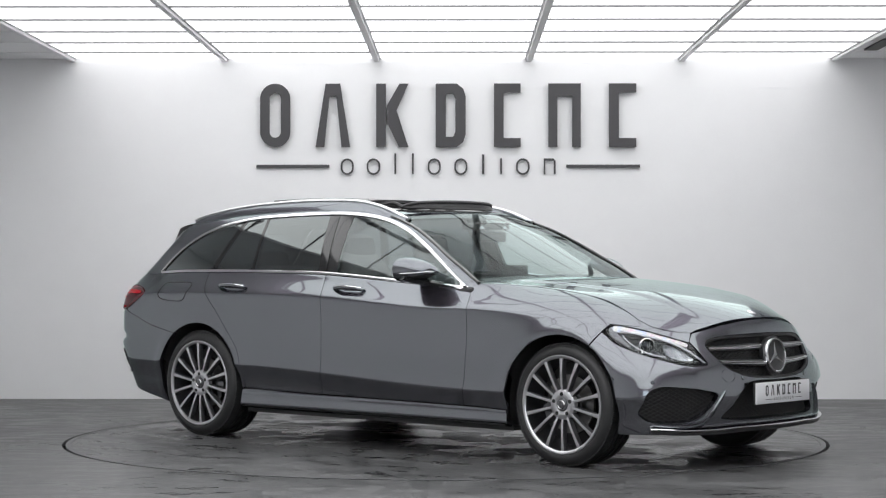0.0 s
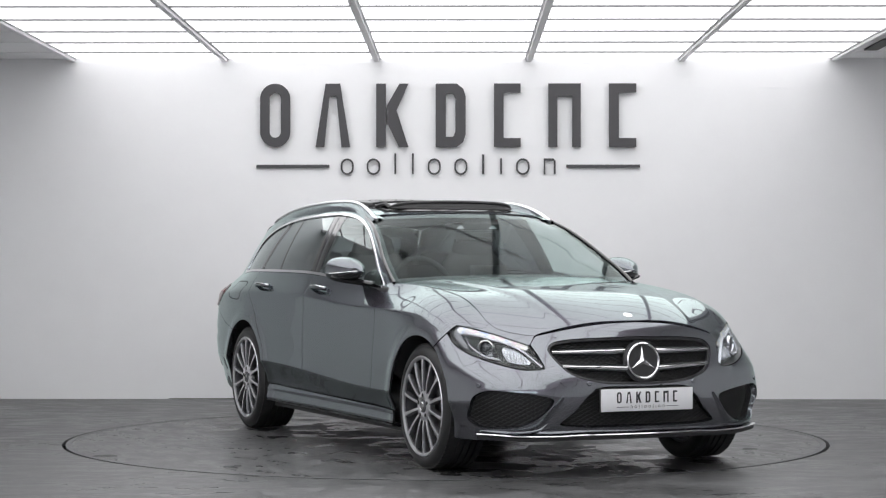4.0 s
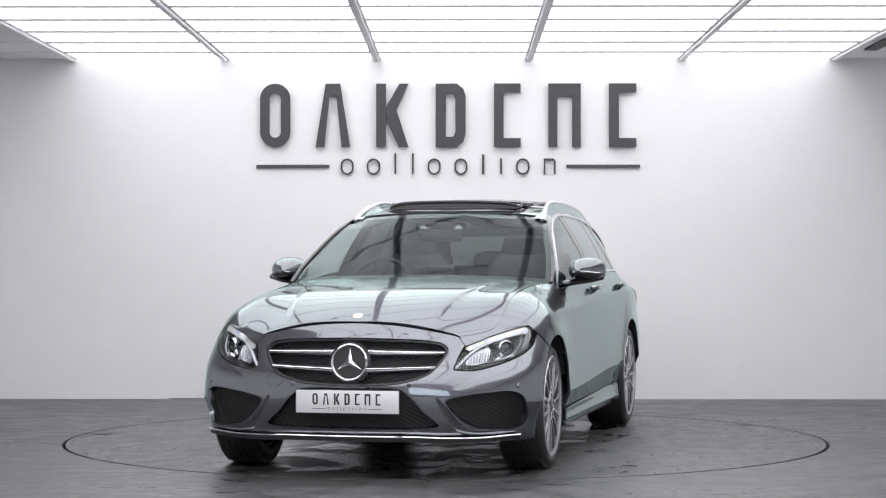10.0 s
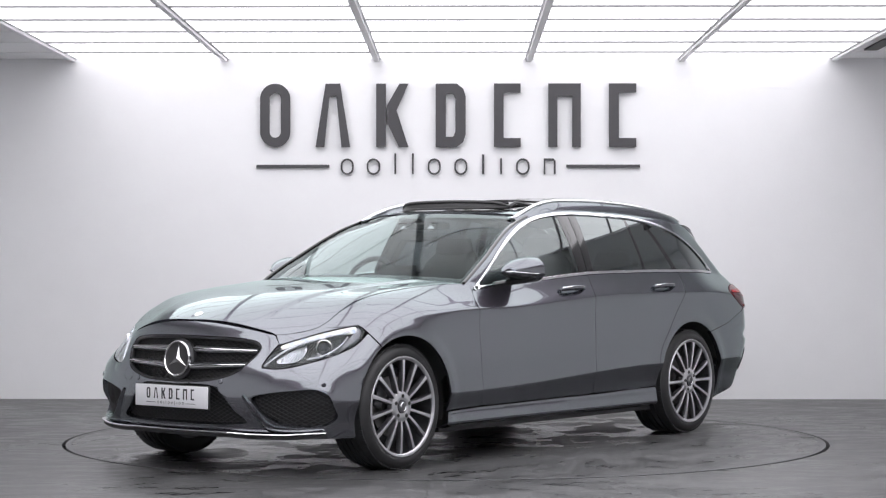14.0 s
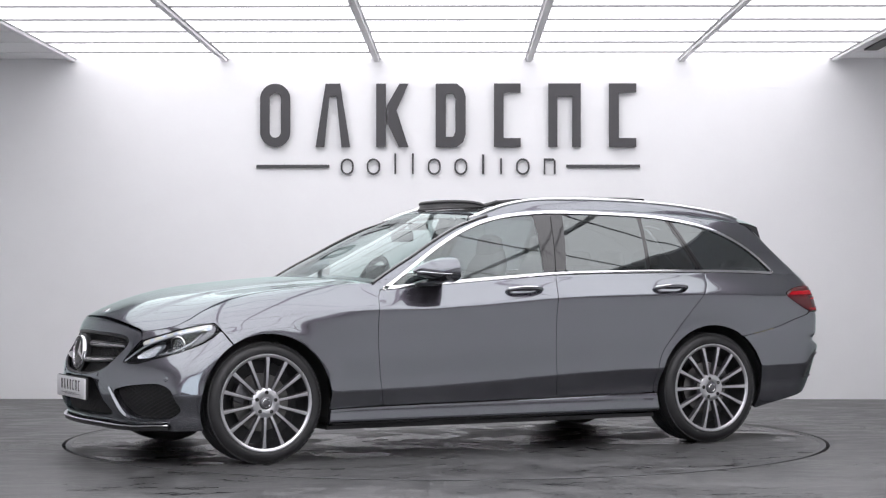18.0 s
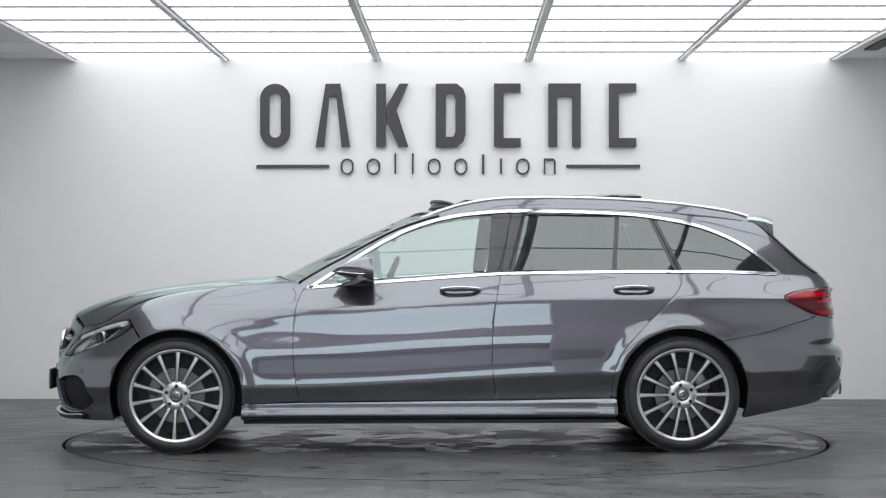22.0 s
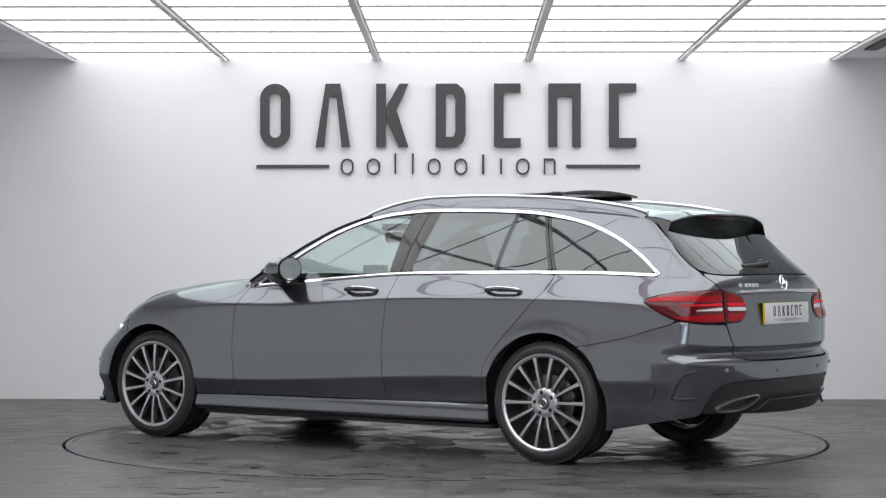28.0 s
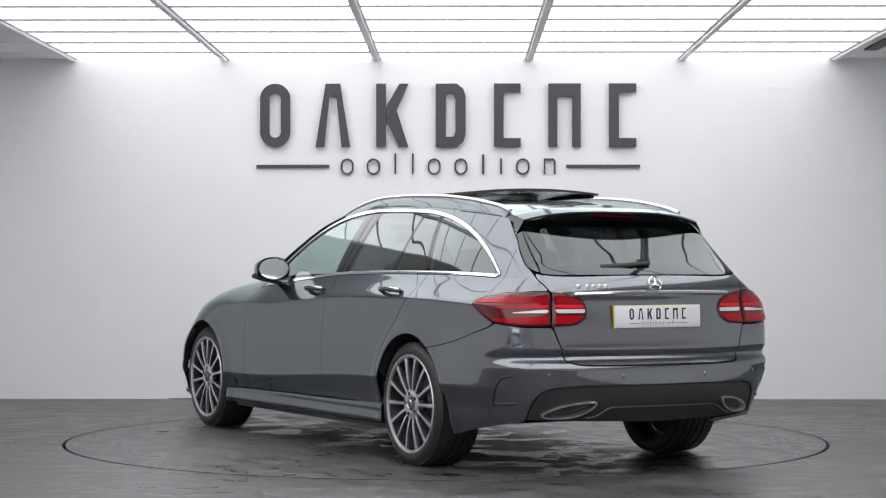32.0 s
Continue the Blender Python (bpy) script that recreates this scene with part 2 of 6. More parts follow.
# ---- the car's skin, as smooth functions (x forward, y to its left, z up) ----
class Curve:
    """A smooth curve through (x, value) pairs; works on arrays."""

    def __init__(self, *pairs):
        p = sorted(pairs)
        self.x, self.v = np.array([a for a, _ in p], float), np.array([b for _, b in p], float)
        h, d = np.diff(self.x), np.diff(self.v) / np.diff(self.x)
        m = np.empty(len(p))
        m[0], m[-1] = d[0], d[-1]
        for i in range(1, len(p) - 1):
            m[i] = (d[i - 1] * h[i] + d[i] * h[i - 1]) / (h[i - 1] + h[i])
        self.m = m

    def __call__(self, x):
        x = np.asarray(x, float)
        q = np.clip(x, self.x[0], self.x[-1])
        i = np.clip(np.searchsorted(self.x, q) - 1, 0, len(self.x) - 2)
        h = self.x[i + 1] - self.x[i]
        t = (q - self.x[i]) / h
        a, b = self.v[i], self.v[i + 1]
        r = a + (b - a) * t * t * (3 - 2 * t) + h * t * (1 - t) * (self.m[i] * (1 - t) - self.m[i + 1] * t)
        return r + np.where(x < self.x[0], (x - self.x[0]) * self.m[0], 0) + np.where(x > self.x[-1], (x - self.x[-1]) * self.m[-1], 0)


NOSE = Curve((0.18, 2.27), (0.25, 2.30), (0.33, 2.315), (0.45, 2.318), (0.52, 2.308), (0.58, 2.29), (0.65, 2.265), (0.70, 2.245),
             (0.76, 2.215), (0.80, 2.17), (0.86, 2.02))
NOSE_K = Curve((0.2, 0.28), (0.45, 0.28), (0.53, 0.30), (0.60, 0.37), (0.68, 0.44), (0.85, 0.50))
TAIL = Curve((0.20, -2.26), (0.27, -2.31), (0.36, -2.35), (0.45, -2.365), (0.53, -2.358), (0.555, -2.352), (0.572, -2.334), (0.588, -2.302), (0.605, -2.290), (0.628, -2.300), (0.640, -2.3015), (0.665, -2.295), (0.75, -2.280),
             (0.87, -2.266), (0.93, -2.270), (0.98, -2.245), (1.02, -2.20), (1.10, -2.095), (1.20, -1.965), (1.28, -1.865), (1.34, -1.79))
TAIL_K = Curve((0.2, 0.38), (0.36, 0.36), (0.45, 0.33), (0.55, 0.26), (0.65, 0.20), (0.8, 0.17), (0.9, 0.20), (1.0, 0.24), (1.3, 0.12))
WIDTH = Curve((2.3, 0.80), (2.0, 0.875), (1.75, 0.903), (1.45, 0.908), (1.1, 0.898), (0.4, 0.893), (-0.3, 0.895), (-1.0, 0.900),
              (-1.4, 0.905), (-1.8, 0.888), (-2.1, 0.85), (-2.4, 0.79))
BELT = Curve((-2.3, 0.985), (-1.9, 1.0), (-1.6, 1.011), (-1.3, 1.014), (-0.8, 1.012), (-0.28, 1.002), (0.3, 0.966), (0.6, 0.953), (0.82, 0.955), (1.0, 0.953),
             (1.2, 0.941), (1.4, 0.922), (1.6, 0.893), (1.7, 0.87), (1.8, 0.828), (1.9, 0.770), (2.0, 0.695), (2.1, 0.60), (2.2, 0.49))
TUCK = Curve((-2.3, 0.20), (-1.9, 0.185), (-1.5, 0.13), (-1.0, 0.105), (-0.3, 0.095), (0.4, 0.095), (0.82, 0.130), (1.1, 0.195), (2.2, 0.20))
SHAPE_CABIN = Curve((-0.01, 1.06), (0.0, 1.0), (0.04, 0.77), (0.08, 0.51), (0.11, 0.305), (0.126, 0.20), (0.133, 0.162), (0.140, 0.145), (0.150, 0.137), (0.18, 0.118), (0.22, 0.105), (0.28, 0.08), (0.34, 0.04),
                    (0.40, 0.01), (0.46, 0), (1, 0))
SHAPE_WING = Curve((-0.01, 1.2), (0.0, 1.0), (0.01, 0.83), (0.03, 0.60), (0.06, 0.38), (0.10, 0.20), (0.15, 0.09), (0.22, 0.02), (0.34, 0), (1, 0))
LOWER = Curve((0.15, -0.075), (0.20, -0.055), (0.25, -0.042), (0.30, -0.034), (0.36, -0.0135), (0.386, -0.0022), (0.393, 0.0006), (0.400, 0.0022), (0.410, 0.0024), (0.435, 0.0014), (0.465, 0.0006),
              (0.52, 0.0010), (0.57, 0.0016), (0.61, 0.0020), (0.65, 0.0012), (0.70, 0.0004), (0.76, 0.0), (1.5, 0.0))
NOSE_P, TAIL_P, CORNER = 2.2, 2.5, 16.0
AXLE_F, AXLE_R, HUB = 1.543, -1.297, 0.326


def ease(a, b, x):
    t = np.clip((np.asarray(x, float) - a) / (b - a), 0, 1)
    return t * t * (3 - 2 * t)


def side_low(x, z):
    t = BELT(x) - z
    k = ease(0.75, 1.55, x)
    shape = (1 - k) * SHAPE_CABIN(t) + k * SHAPE_WING(t)
    flare = sum(0.010 * np.exp(-((np.hypot(x - a, z - HUB) - 0.385) / 0.05) ** 2) for a in (AXLE_F, AXLE_R))
    v = z + 0.026 - 0.076 * (1 - ease(-1.0, 1.0, x))
    fall = LOWER(v)
    return WIDTH(x) + fall - TUCK(x) * shape + flare


def side(x, z):
    """Half width of the flank at (x, z), below and above the belt, before the corners are rounded off."""
    b = BELT(x)
    up = np.maximum(z - b, 0)
    return side_low(x, np.minimum(z, b)) - 0.40 * up - 0.45 * up * up


def half(x, z):
    """Half width of the whole body at (x, z), nought beyond nose and tail."""
    x, z = np.broadcast_arrays(np.asarray(x, float), np.asarray(z, float))
    w = np.maximum(side(x, z), 1e-3)
    f = 0.9 * np.maximum((NOSE(z) - x) / NOSE_K(z), 1e-9) ** (1 / NOSE_P)
    r = 0.9 * np.maximum((x - TAIL(z)) / TAIL_K(z), 1e-9) ** (1 / TAIL_P)
    n = CORNER
    e = np.minimum(f, r)
    return (w ** -n + e ** -n) ** (-1 / n)


def solve_x(y, z, front):
    """x of the nose or tail at (y, z)."""
    y, z = np.broadcast_arrays(np.abs(np.asarray(y, float)), np.asarray(z, float))
    a = np.full(y.shape, 0.9 if front else -1.1)
    b = np.array(NOSE(z) if front else TAIL(z)) * np.ones(y.shape)
    for _ in range(24):
        c = (a + b) / 2
        inside = half(c, z) > y
        a, b = np.where(inside, c, a), np.where(inside, b, c)
    return (a + b) / 2


POLE = {True: 1.25, False: -1.2}


def wrap(th, z, front):
    """The point of the skin seen from the pole under the angle th (nought straight ahead, to the car's left)."""
    th, z = np.broadcast_arrays(np.asarray(th, float), np.asarray(z, float))
    s = 1 if front else -1
    lo, hi = np.zeros(th.shape), np.full(th.shape, 1.6)
    for _ in range(24):
        r = (lo + hi) / 2
        inside = half(POLE[front] + s * r * np.cos(th), z) > np.abs(r * np.sin(th)) + 1e-3
        lo, hi = np.where(inside, r, lo), np.where(inside, hi, r)
    return np.stack([POLE[front] + s * lo * np.cos(th), lo * np.sin(th), z], -1)


def by_ys(points, front=True):
    """Points (y, z) of the front or rear view as a list of (angle, z)."""
    p = np.array(points, float)
    x = solve_x(p[:, 0], p[:, 1], front)
    return [(float(a), float(b)) for a, b in zip(np.arctan2(p[:, 0], np.abs(x - POLE[front])), p[:, 1])]


def by_y(y, z, front=True):
    return by_ys([(y, z)], front)[0]


def by_x(x, z, front=True):
    """(x, z) of the side view as (angle, z)."""
    y = float(half(x, z))
    return math.atan2(y, (x - POLE[front]) * (1 if front else -1)), z


ROOF = Curve((0.30, 1.335), (0.18, 1.368), (0.0, 1.398), (-0.3, 1.424), (-0.6, 1.432), (-1.0, 1.423), (-1.4, 1.397), (-1.7, 1.362), (-1.95, 1.326))
EAVE = Curve((0.4, 1.22), (0.285, 1.262), (0.125, 1.321), (-0.036, 1.356), (-0.197, 1.375), (-0.36, 1.384), (-0.68, 1.381), (-1.0, 1.370), (-1.2, 1.358),
             (-1.4, 1.342), (-1.6, 1.324), (-1.8, 1.300), (-1.95, 1.282))
HOOD = Curve((2.26, 0.733), (2.21, 0.7734), (2.17, 0.7932), (2.127, 0.8125), (2.06, 0.8390), (1.99, 0.8625), (1.9, 0.8873), (1.8, 0.9093), (1.65, 0.9342), (1.5, 0.9527), (1.35, 0.9673), (1.2, 0.9793), (1.05, 0.9888), (0.9, 0.9948))


def roof_z(x, y):
    e, c = EAVE(x), ROOF(x)
    ye = side(x, e)
    return c - (c - e) * np.abs(y / ye) ** 3.4


def hood_edge(x):
    return np.minimum(side_low(x, BELT(x)), 0.715)


def hood_z(x, y):
    c, e = HOOD(x), BELT(x)
    w = side_low(x, BELT(x))
    v, r = np.abs(y), 0.385 + 0.145 * np.clip((2.12 - x) / 1.1, 0, 1)
    dip = ease(r - 0.022, r + 0.022, v) * (1 - ease(r + 0.03, np.maximum(w, r + 0.07), v)) * ease(2.17, 1.95, x) * ease(0.9, 1.1, x)
    return c - (c - e) * np.abs(y / w) ** 2.8 - 0.007 * dip


# ---- car materials ----
def paint_material():
    """Metallic grey lacquer: flakes under a clear coat."""
    m = material("grey_metallic_paint", (0.15, 0.15, 0.165), 0.27, 0.9)
    n, k = m.node_tree.nodes, m.node_tree.links
    b = n["Principled BSDF"]
    tc, vo, bp = n.new("ShaderNodeTexCoord"), n.new("ShaderNodeTexVoronoi"), n.new("ShaderNodeMix")
    vo.inputs["Scale"].default_value = 900
    k.new(tc.outputs["Object"], vo.inputs["Vector"])
    bp.data_type = "RGBA"
    bp.inputs["A"].default_value, bp.inputs["B"].default_value = (0.121, 0.109, 0.134, 1), (0.164, 0.149, 0.181, 1)
    k.new(vo.outputs["Color"], bp.inputs["Factor"])
    k.new(bp.outputs["Result"], b.inputs["Base Color"])
    b.inputs["Specular Tint"].default_value = (0.40, 0.44, 0.45, 1)
    skin_of(n, k, b.outputs[0], (0.85, 1.0, 0.957), 0.016, 0.132, n["Material Output"].inputs[0], 5.6)
    return m


PAINT = paint_material()
BOWL = material("lamp_housing", (0.022, 0.022, 0.024), 0.32, 0.2, grain=0.2, scale=90)
CHROME = material("chrome", (0.82, 0.82, 0.83), 0.09, 1.0)
SATIN = material("satin_aluminium", (0.78, 0.78, 0.79), 0.28, 1.0, grain=0.05, scale=60)
BLACK = material("gloss_black", (0.016, 0.016, 0.017), 0.12, coat=0.5)
TRIM = material("matt_black_plastic", (0.028, 0.028, 0.029), 0.5, grain=0.25, scale=160, bump=0.0002)
MESH = material("black_grille_mesh", (0.022, 0.022, 0.023), 0.35, grain=0.2, scale=120)
RUBBER = material("tyre_rubber", (0.030, 0.030, 0.031), 0.46, grain=0.3, scale=70, bump=0.0004, blotch=0.4)
SEAT = material("black_leather", (0.032, 0.032, 0.034), 0.42, grain=0.3, scale=140, bump=0.0004)
RIM = material("machined_alloy", (0.66, 0.66, 0.68), 0.32, 1.0, grain=0.08, scale=80)
RIM_GREY = material("grey_painted_alloy", (0.17, 0.17, 0.18), 0.35, 0.8, coat=0.5, grain=0.1, scale=90)
DISC = material("brake_steel", (0.22, 0.215, 0.21), 0.35, 1.0, grain=0.2, scale=60, stretch=(1, 1, 1))
PLATE = material("white_plate", (0.80, 0.80, 0.82), 0.28, grain=0.03, scale=50, coat=0.4)
YELLOW = material("yellow_plate", (0.72, 0.50, 0.04), 0.35, grain=0.04, scale=50)
INK = material("plate_ink", (0.03, 0.03, 0.035), 0.5)
RED = material("red_lens", (0.36, 0.001, 0.006), 0.2, coat=0.1, grain=0.25, scale=130, stretch=(1, 1, 0.2))
RED_DARK = material("dark_red_lens", (0.10, 0.002, 0.006), 0.12, coat=0.2, grain=0.2, scale=100)
RED_LIT = glow("lit_red_lens", (0.50, 0.002, 0.010), 0.5)
for lens in (RED, RED_LIT):
    lens.node_tree.nodes["Principled BSDF"].inputs["Specular IOR Level"].default_value = 0.2
CLEAR_LENS = material("pale_lens", (0.72, 0.66, 0.66), 0.12, coat=1.0, grain=0.35, scale=220)
REFLECTOR = material("lamp_reflector", (0.62, 0.63, 0.65), 0.22, 1.0, grain=0.2, scale=160, bump=0.002)
GUIDE = material("clear_lamp_guide", (0.62, 0.64, 0.67), 0.12, 0.55, coat=0.6, grain=0.2, scale=150)
EYE_GLASS = material("projector_glass", (0.05, 0.052, 0.06), 0.04, 0.75)
PALE = material("lamp_guide", (0.86, 0.87, 0.90), 0.35, 0.0, coat=0.5)
GLASS = glass("clear_glass", (0.86, 0.97, 0.94), 0.90, 0.12)
SCREEN = glass("windscreen_glass", (0.86, 0.97, 0.96), 0.68, 0.014, power=6.2)
PRIVACY_REAR = glass("dark_tailgate_glass", (0.85, 0.95, 1.0), 0.18, 0.10, power=4.6)
PRIVACY = glass("dark_glass", (0.85, 0.95, 1.0), 0.16, 0.14, power=3.6)
LENS = glass("lamp_glass", (0.97, 0.98, 1.0), 0.97, 0.04)


# ---- panels cut from the skin ----
def dense(points, step=0.01, closed=True):
    """A smooth closed (or open) run through points; a point given as (x, y, 'c') is a corner."""
    pts = [np.array(p[:2], float) for p in points]
    corner = [len(p) > 2 for p in points]
    n = len(pts)
    out = []
    for i in range(n if closed else n - 1):
        a, b = pts[i], pts[(i + 1) % n]
        ca, cb = corner[i] or (not closed and i == 0), corner[(i + 1) % n] or (not closed and i == n - 2)
        pa, pb = pts[i - 1], pts[(i + 2) % n]
        ma = (b - a) if ca else (b - pa) / 2 * min(1, 2 * np.linalg.norm(b - a) / (np.linalg.norm(b - pa) + 1e-9))
        mb = (b - a) if cb else (pb - a) / 2 * min(1, 2 * np.linalg.norm(b - a) / (np.linalg.norm(pb - a) + 1e-9))
        if ca and not cb:
            ma = 1.5 * (b - a) - 0.5 * mb
        if cb and not ca:
            mb = 1.5 * (b - a) - 0.5 * ma
        k = max(1, int(np.linalg.norm(b - a) / step))
        for j in range(k):
            t = j / k
            out.append(a * (2 * t ** 3 - 3 * t * t + 1) + ma * (t ** 3 - 2 * t * t + t) + b * (3 * t * t - 2 * t ** 3) + mb * (t ** 3 - t * t))
    if not closed:
        out.append(pts[-1])
    return np.array(out)


def inset(poly, d):
    """The closed run moved inwards by d."""
    p = np.asarray(poly)
    t = np.roll(p, -1, 0) - np.roll(p, 1, 0)
    t = t / (np.linalg.norm(t, axis=1, keepdims=True) + 1e-9)
    area = np.sum(p[:, 0] * np.roll(p[:, 1], -1) - np.roll(p[:, 0], -1) * p[:, 1])
    return p + np.stack([-t[:, 1], t[:, 0]], 1) * (d if area > 0 else -d)


def within(q, rings):
    """Even-odd test of points q against closed runs."""
    hit = np.zeros(len(q), bool)
    for r in rings:
        a, b = np.asarray(r), np.roll(np.asarray(r), -1, 0)
        for (x0, z0), (x1, z1) in zip(a, b):
            if z0 == z1:
                continue
            c = (q[:, 1] >= min(z0, z1)) & (q[:, 1] < max(z0, z1))
            hit ^= c & (q[:, 0] < x0 + (q[:, 1] - z0) * (x1 - x0) / (z1 - z0))
    return hit


def cut(outline, holes=(), step=0.012, step_z=None):
    """A net of points over the outline less the holes, with its border points on the border."""
    sz = step_z or step
    rings = [np.asarray(outline), *[np.asarray(h) for h in holes]]
    lo, hi = rings[0].min(0) - 1.01 * np.array([step, sz]), rings[0].max(0) + 1.01 * np.array([step, sz])
    nx, nz = int((hi[0] - lo[0]) / step) + 2, int((hi[1] - lo[1]) / sz) + 2
    gx, gz = np.meshgrid(lo[0] + np.arange(nx) * step, lo[1] + np.arange(nz) * sz, indexing="ij")
    p = np.stack([gx.ravel() + 1.3e-5, gz.ravel() + 1.7e-5], 1)
    state = np.where(within(p, rings), 1, -1)
    ids = np.arange(nx * nz).reshape(nx, nz)
    e = np.concatenate([np.stack([ids[:-1].ravel(), ids[1:].ravel()], 1), np.stack([ids[:, :-1].ravel(), ids[:, 1:].ravel()], 1)])
    e = e[state[e[:, 0]] != state[e[:, 1]]]
    a, b = p[e[:, 0]].copy(), p[e[:, 1]].copy()
    s0 = state[e[:, 0]] > 0
    ta, tb = np.zeros(len(e)), np.ones(len(e))
    for _ in range(12):
        t = (ta + tb) / 2
        same = within(a + (b - a) * t[:, None], rings) == s0
        ta, tb = np.where(same, t, ta), np.where(same, tb, t)
    best = {}
    for (i, j), t, x in zip(e, ta, a + (b - a) * ta[:, None]):
        v, d = (i, t) if t < 0.5 else (j, 1 - t)
        if v not in best or d < best[v][0]:
            best[v] = (d, x)
    for v, (_, x) in best.items():
        p[v] = x
        state[v] = 0
    quads = np.stack([ids[:-1, :-1], ids[1:, :-1], ids[1:, 1:], ids[:-1, 1:]], -1).reshape(-1, 4)
    st = state[quads]
    faces = [tuple(q) for q in quads[(st >= 0).all(1) & (st > 0).any(1)]]
    mixed = quads[((st == 0).sum(1) >= 2) & ~((st >= 0).all(1) & (st > 0).any(1)) & ((st > 0).any(1) | ((st == 0).sum(1) >= 3))]
    for q in mixed:
        s = state[q]
        options = [(0, 1, 2), (0, 2, 3)] if s[0] == 0 and s[2] == 0 else [(0, 1, 3), (1, 2, 3)]
        for o in options:
            if (s[list(o)] >= 0).all():
                c = p[q[list(o)]].mean(0)[None]
                if (s[list(o)] > 0).any() or within(c, rings)[0]:
                    faces.append(tuple(q[i] for i in o))
    used = sorted({v for f in faces for v in f})
    index = {v: i for i, v in enumerate(used)}
    return p[used], [tuple(index[v] for v in f) for f in faces]


def sheet(points, faces, thick=0.012, out=0.0, soft=0.0005, mirror=False):
    """A bmesh of the lifted net: its border turned inwards by thick, the whole moved outwards by out."""
    P = np.array(points, float)
    if mirror:
        P[:, 1] *= -1
        faces = [f[::-1] for f in faces]
    n = np.zeros_like(P)
    for f in faces:
        a, b, c = P[f[0]], P[f[1]], P[f[2]]
        m = np.cross(b - a, c - a)
        for v in f:
            n[v] += m
    n /= np.linalg.norm(n, axis=1, keepdims=True) + 1e-12
    count = {}
    for f in faces:
        for i in range(len(f)):
            a, b = f[i - 1], f[i]
            if (b, a) in count:
                del count[(b, a)]
            else:
                count[(a, b)] = 1
    rim = sorted({v for e in count for v in e})
    Q = P + n * out
    for v in rim:
        Q[v] -= n[v] * soft
    bm = bmesh.new()
    vs = [bm.verts.new(q) for q in Q]
    for f in faces:
        bm.faces.new([vs[i] for i in f])
    if thick:
        low = {v: bm.verts.new(Q[v] - n[v] * thick) for v in rim}
        for a, b in count:
            try:
                bm.faces.new((vs[b], vs[a], low[a], low[b]))
            except ValueError:
                pass
    return bm


def lift_side(p):
    return np.stack([p[:, 0], half(p[:, 0], p[:, 1]), p[:, 1]], 1)


def lift_front(p):
    return wrap(p[:, 0], p[:, 1], True)


def lift_rear(p):
    q = wrap(p[:, 0], p[:, 1], False)
    return q


def lift_hood(p):
    return np.stack([p[:, 0], p[:, 1], hood_z(p[:, 0], p[:, 1])], 1)


def lift_roof(p):
    return np.stack([p[:, 0], p[:, 1], roof_z(p[:, 0], p[:, 1])], 1)


def facing(points, faces, way):
    """The faces turned so that they look towards way(point)."""
    total = 0
    for f in faces[:: max(1, len(faces) // 60)]:
        a, b, c = (points[i] for i in f[:3])
        total += np.dot(np.cross(b - a, c - a), way(a))
    return faces if total > 0 else [f[::-1] for f in faces]


WAYS = {lift_side: lambda q: np.array([0, 1, 0.1]), lift_front: lambda q: np.array([1, q[1], 0]), lift_rear: lambda q: np.array([-1, q[1], 0.1]),
        lift_hood: lambda q: np.array([0, 0, 1]), lift_roof: lambda q: np.array([0, 0, 1])}


def panel(name, lift, outline, mat, parent, holes=(), gap=0.0014, step=0.012, both=True, label="", thick=0.012, out=0.0, soft=0.0005, step_z=None):
    """A panel of the car's skin, cut to the outline; with both, its mirror image on the right too."""
    p, f = cut(inset(outline, gap), holes, step, step_z)
    q = lift(p)
    f = facing(q, f, WAYS[lift])
    made = [part(name, sheet(q, f, thick, out, soft), mat, parent, label)]
    if both:
        made.append(part(name, sheet(q, f, thick, out, soft, True), mat, parent, label))
    return made


def tube(path, radius, flat=1.0, segments=8, closed=False, up=(0, 0, 1)):
    """A rod along a path, its section radius wide and radius * flat high."""
    bm = bmesh.new()
    P = [Vector(p) for p in path]
    n = len(P)
    rings = []
    for i in range(n):
        t = (P[(i + 1) % n] - P[i - 1]) if closed else (P[min(i + 1, n - 1)] - P[max(i - 1, 0)])
        t.normalize()
        s = t.cross(Vector(up)).normalized()
        u = s.cross(t)
        rings.append([bm.verts.new(P[i] + radius * (math.cos(a) * s + flat * math.sin(a) * u))
                      for a in (2 * math.pi * j / segments for j in range(segments))])
    for i in range(n if closed else n - 1):
        a, b = rings[i], rings[(i + 1) % n]
        for j in range(segments):
            bm.faces.new((a[j], a[(j + 1) % segments], b[(j + 1) % segments], b[j]))
    if not closed:
        bm.faces.new(rings[0])
        bm.faces.new(rings[-1][::-1])
    bmesh.ops.recalc_face_normals(bm, faces=bm.faces)
    return bm


def lathe(profile, segments=64, closed=False):
    """A body of turning round the y axis from (y, r) pairs."""
    bm = bmesh.new()
    rows = []
    for y, r in profile:
        rows.append([bm.verts.new((r * math.cos(a), y, r * math.sin(a))) for a in (2 * math.pi * j / segments for j in range(segments))])
    for a, b in list(zip(rows, rows[1:])) + ([(rows[-1], rows[0])] if closed else []):
        for j in range(segments):
            bm.faces.new((a[j], a[(j + 1) % segments], b[(j + 1) % segments], b[j]))
    bmesh.ops.recalc_face_normals(bm, faces=bm.faces)
    return bm


def mirrored(bm):
    b = bm.copy()
    bmesh.ops.scale(b, vec=(1, -1, 1), verts=b.verts)
    bmesh.ops.reverse_faces(b, faces=b.faces)
    return b


def pair(name, bm, mat, parent, label=""):
    other = mirrored(bm)
    return [part(name, bm, mat, parent, label), part(name, other, mat, parent, label)]


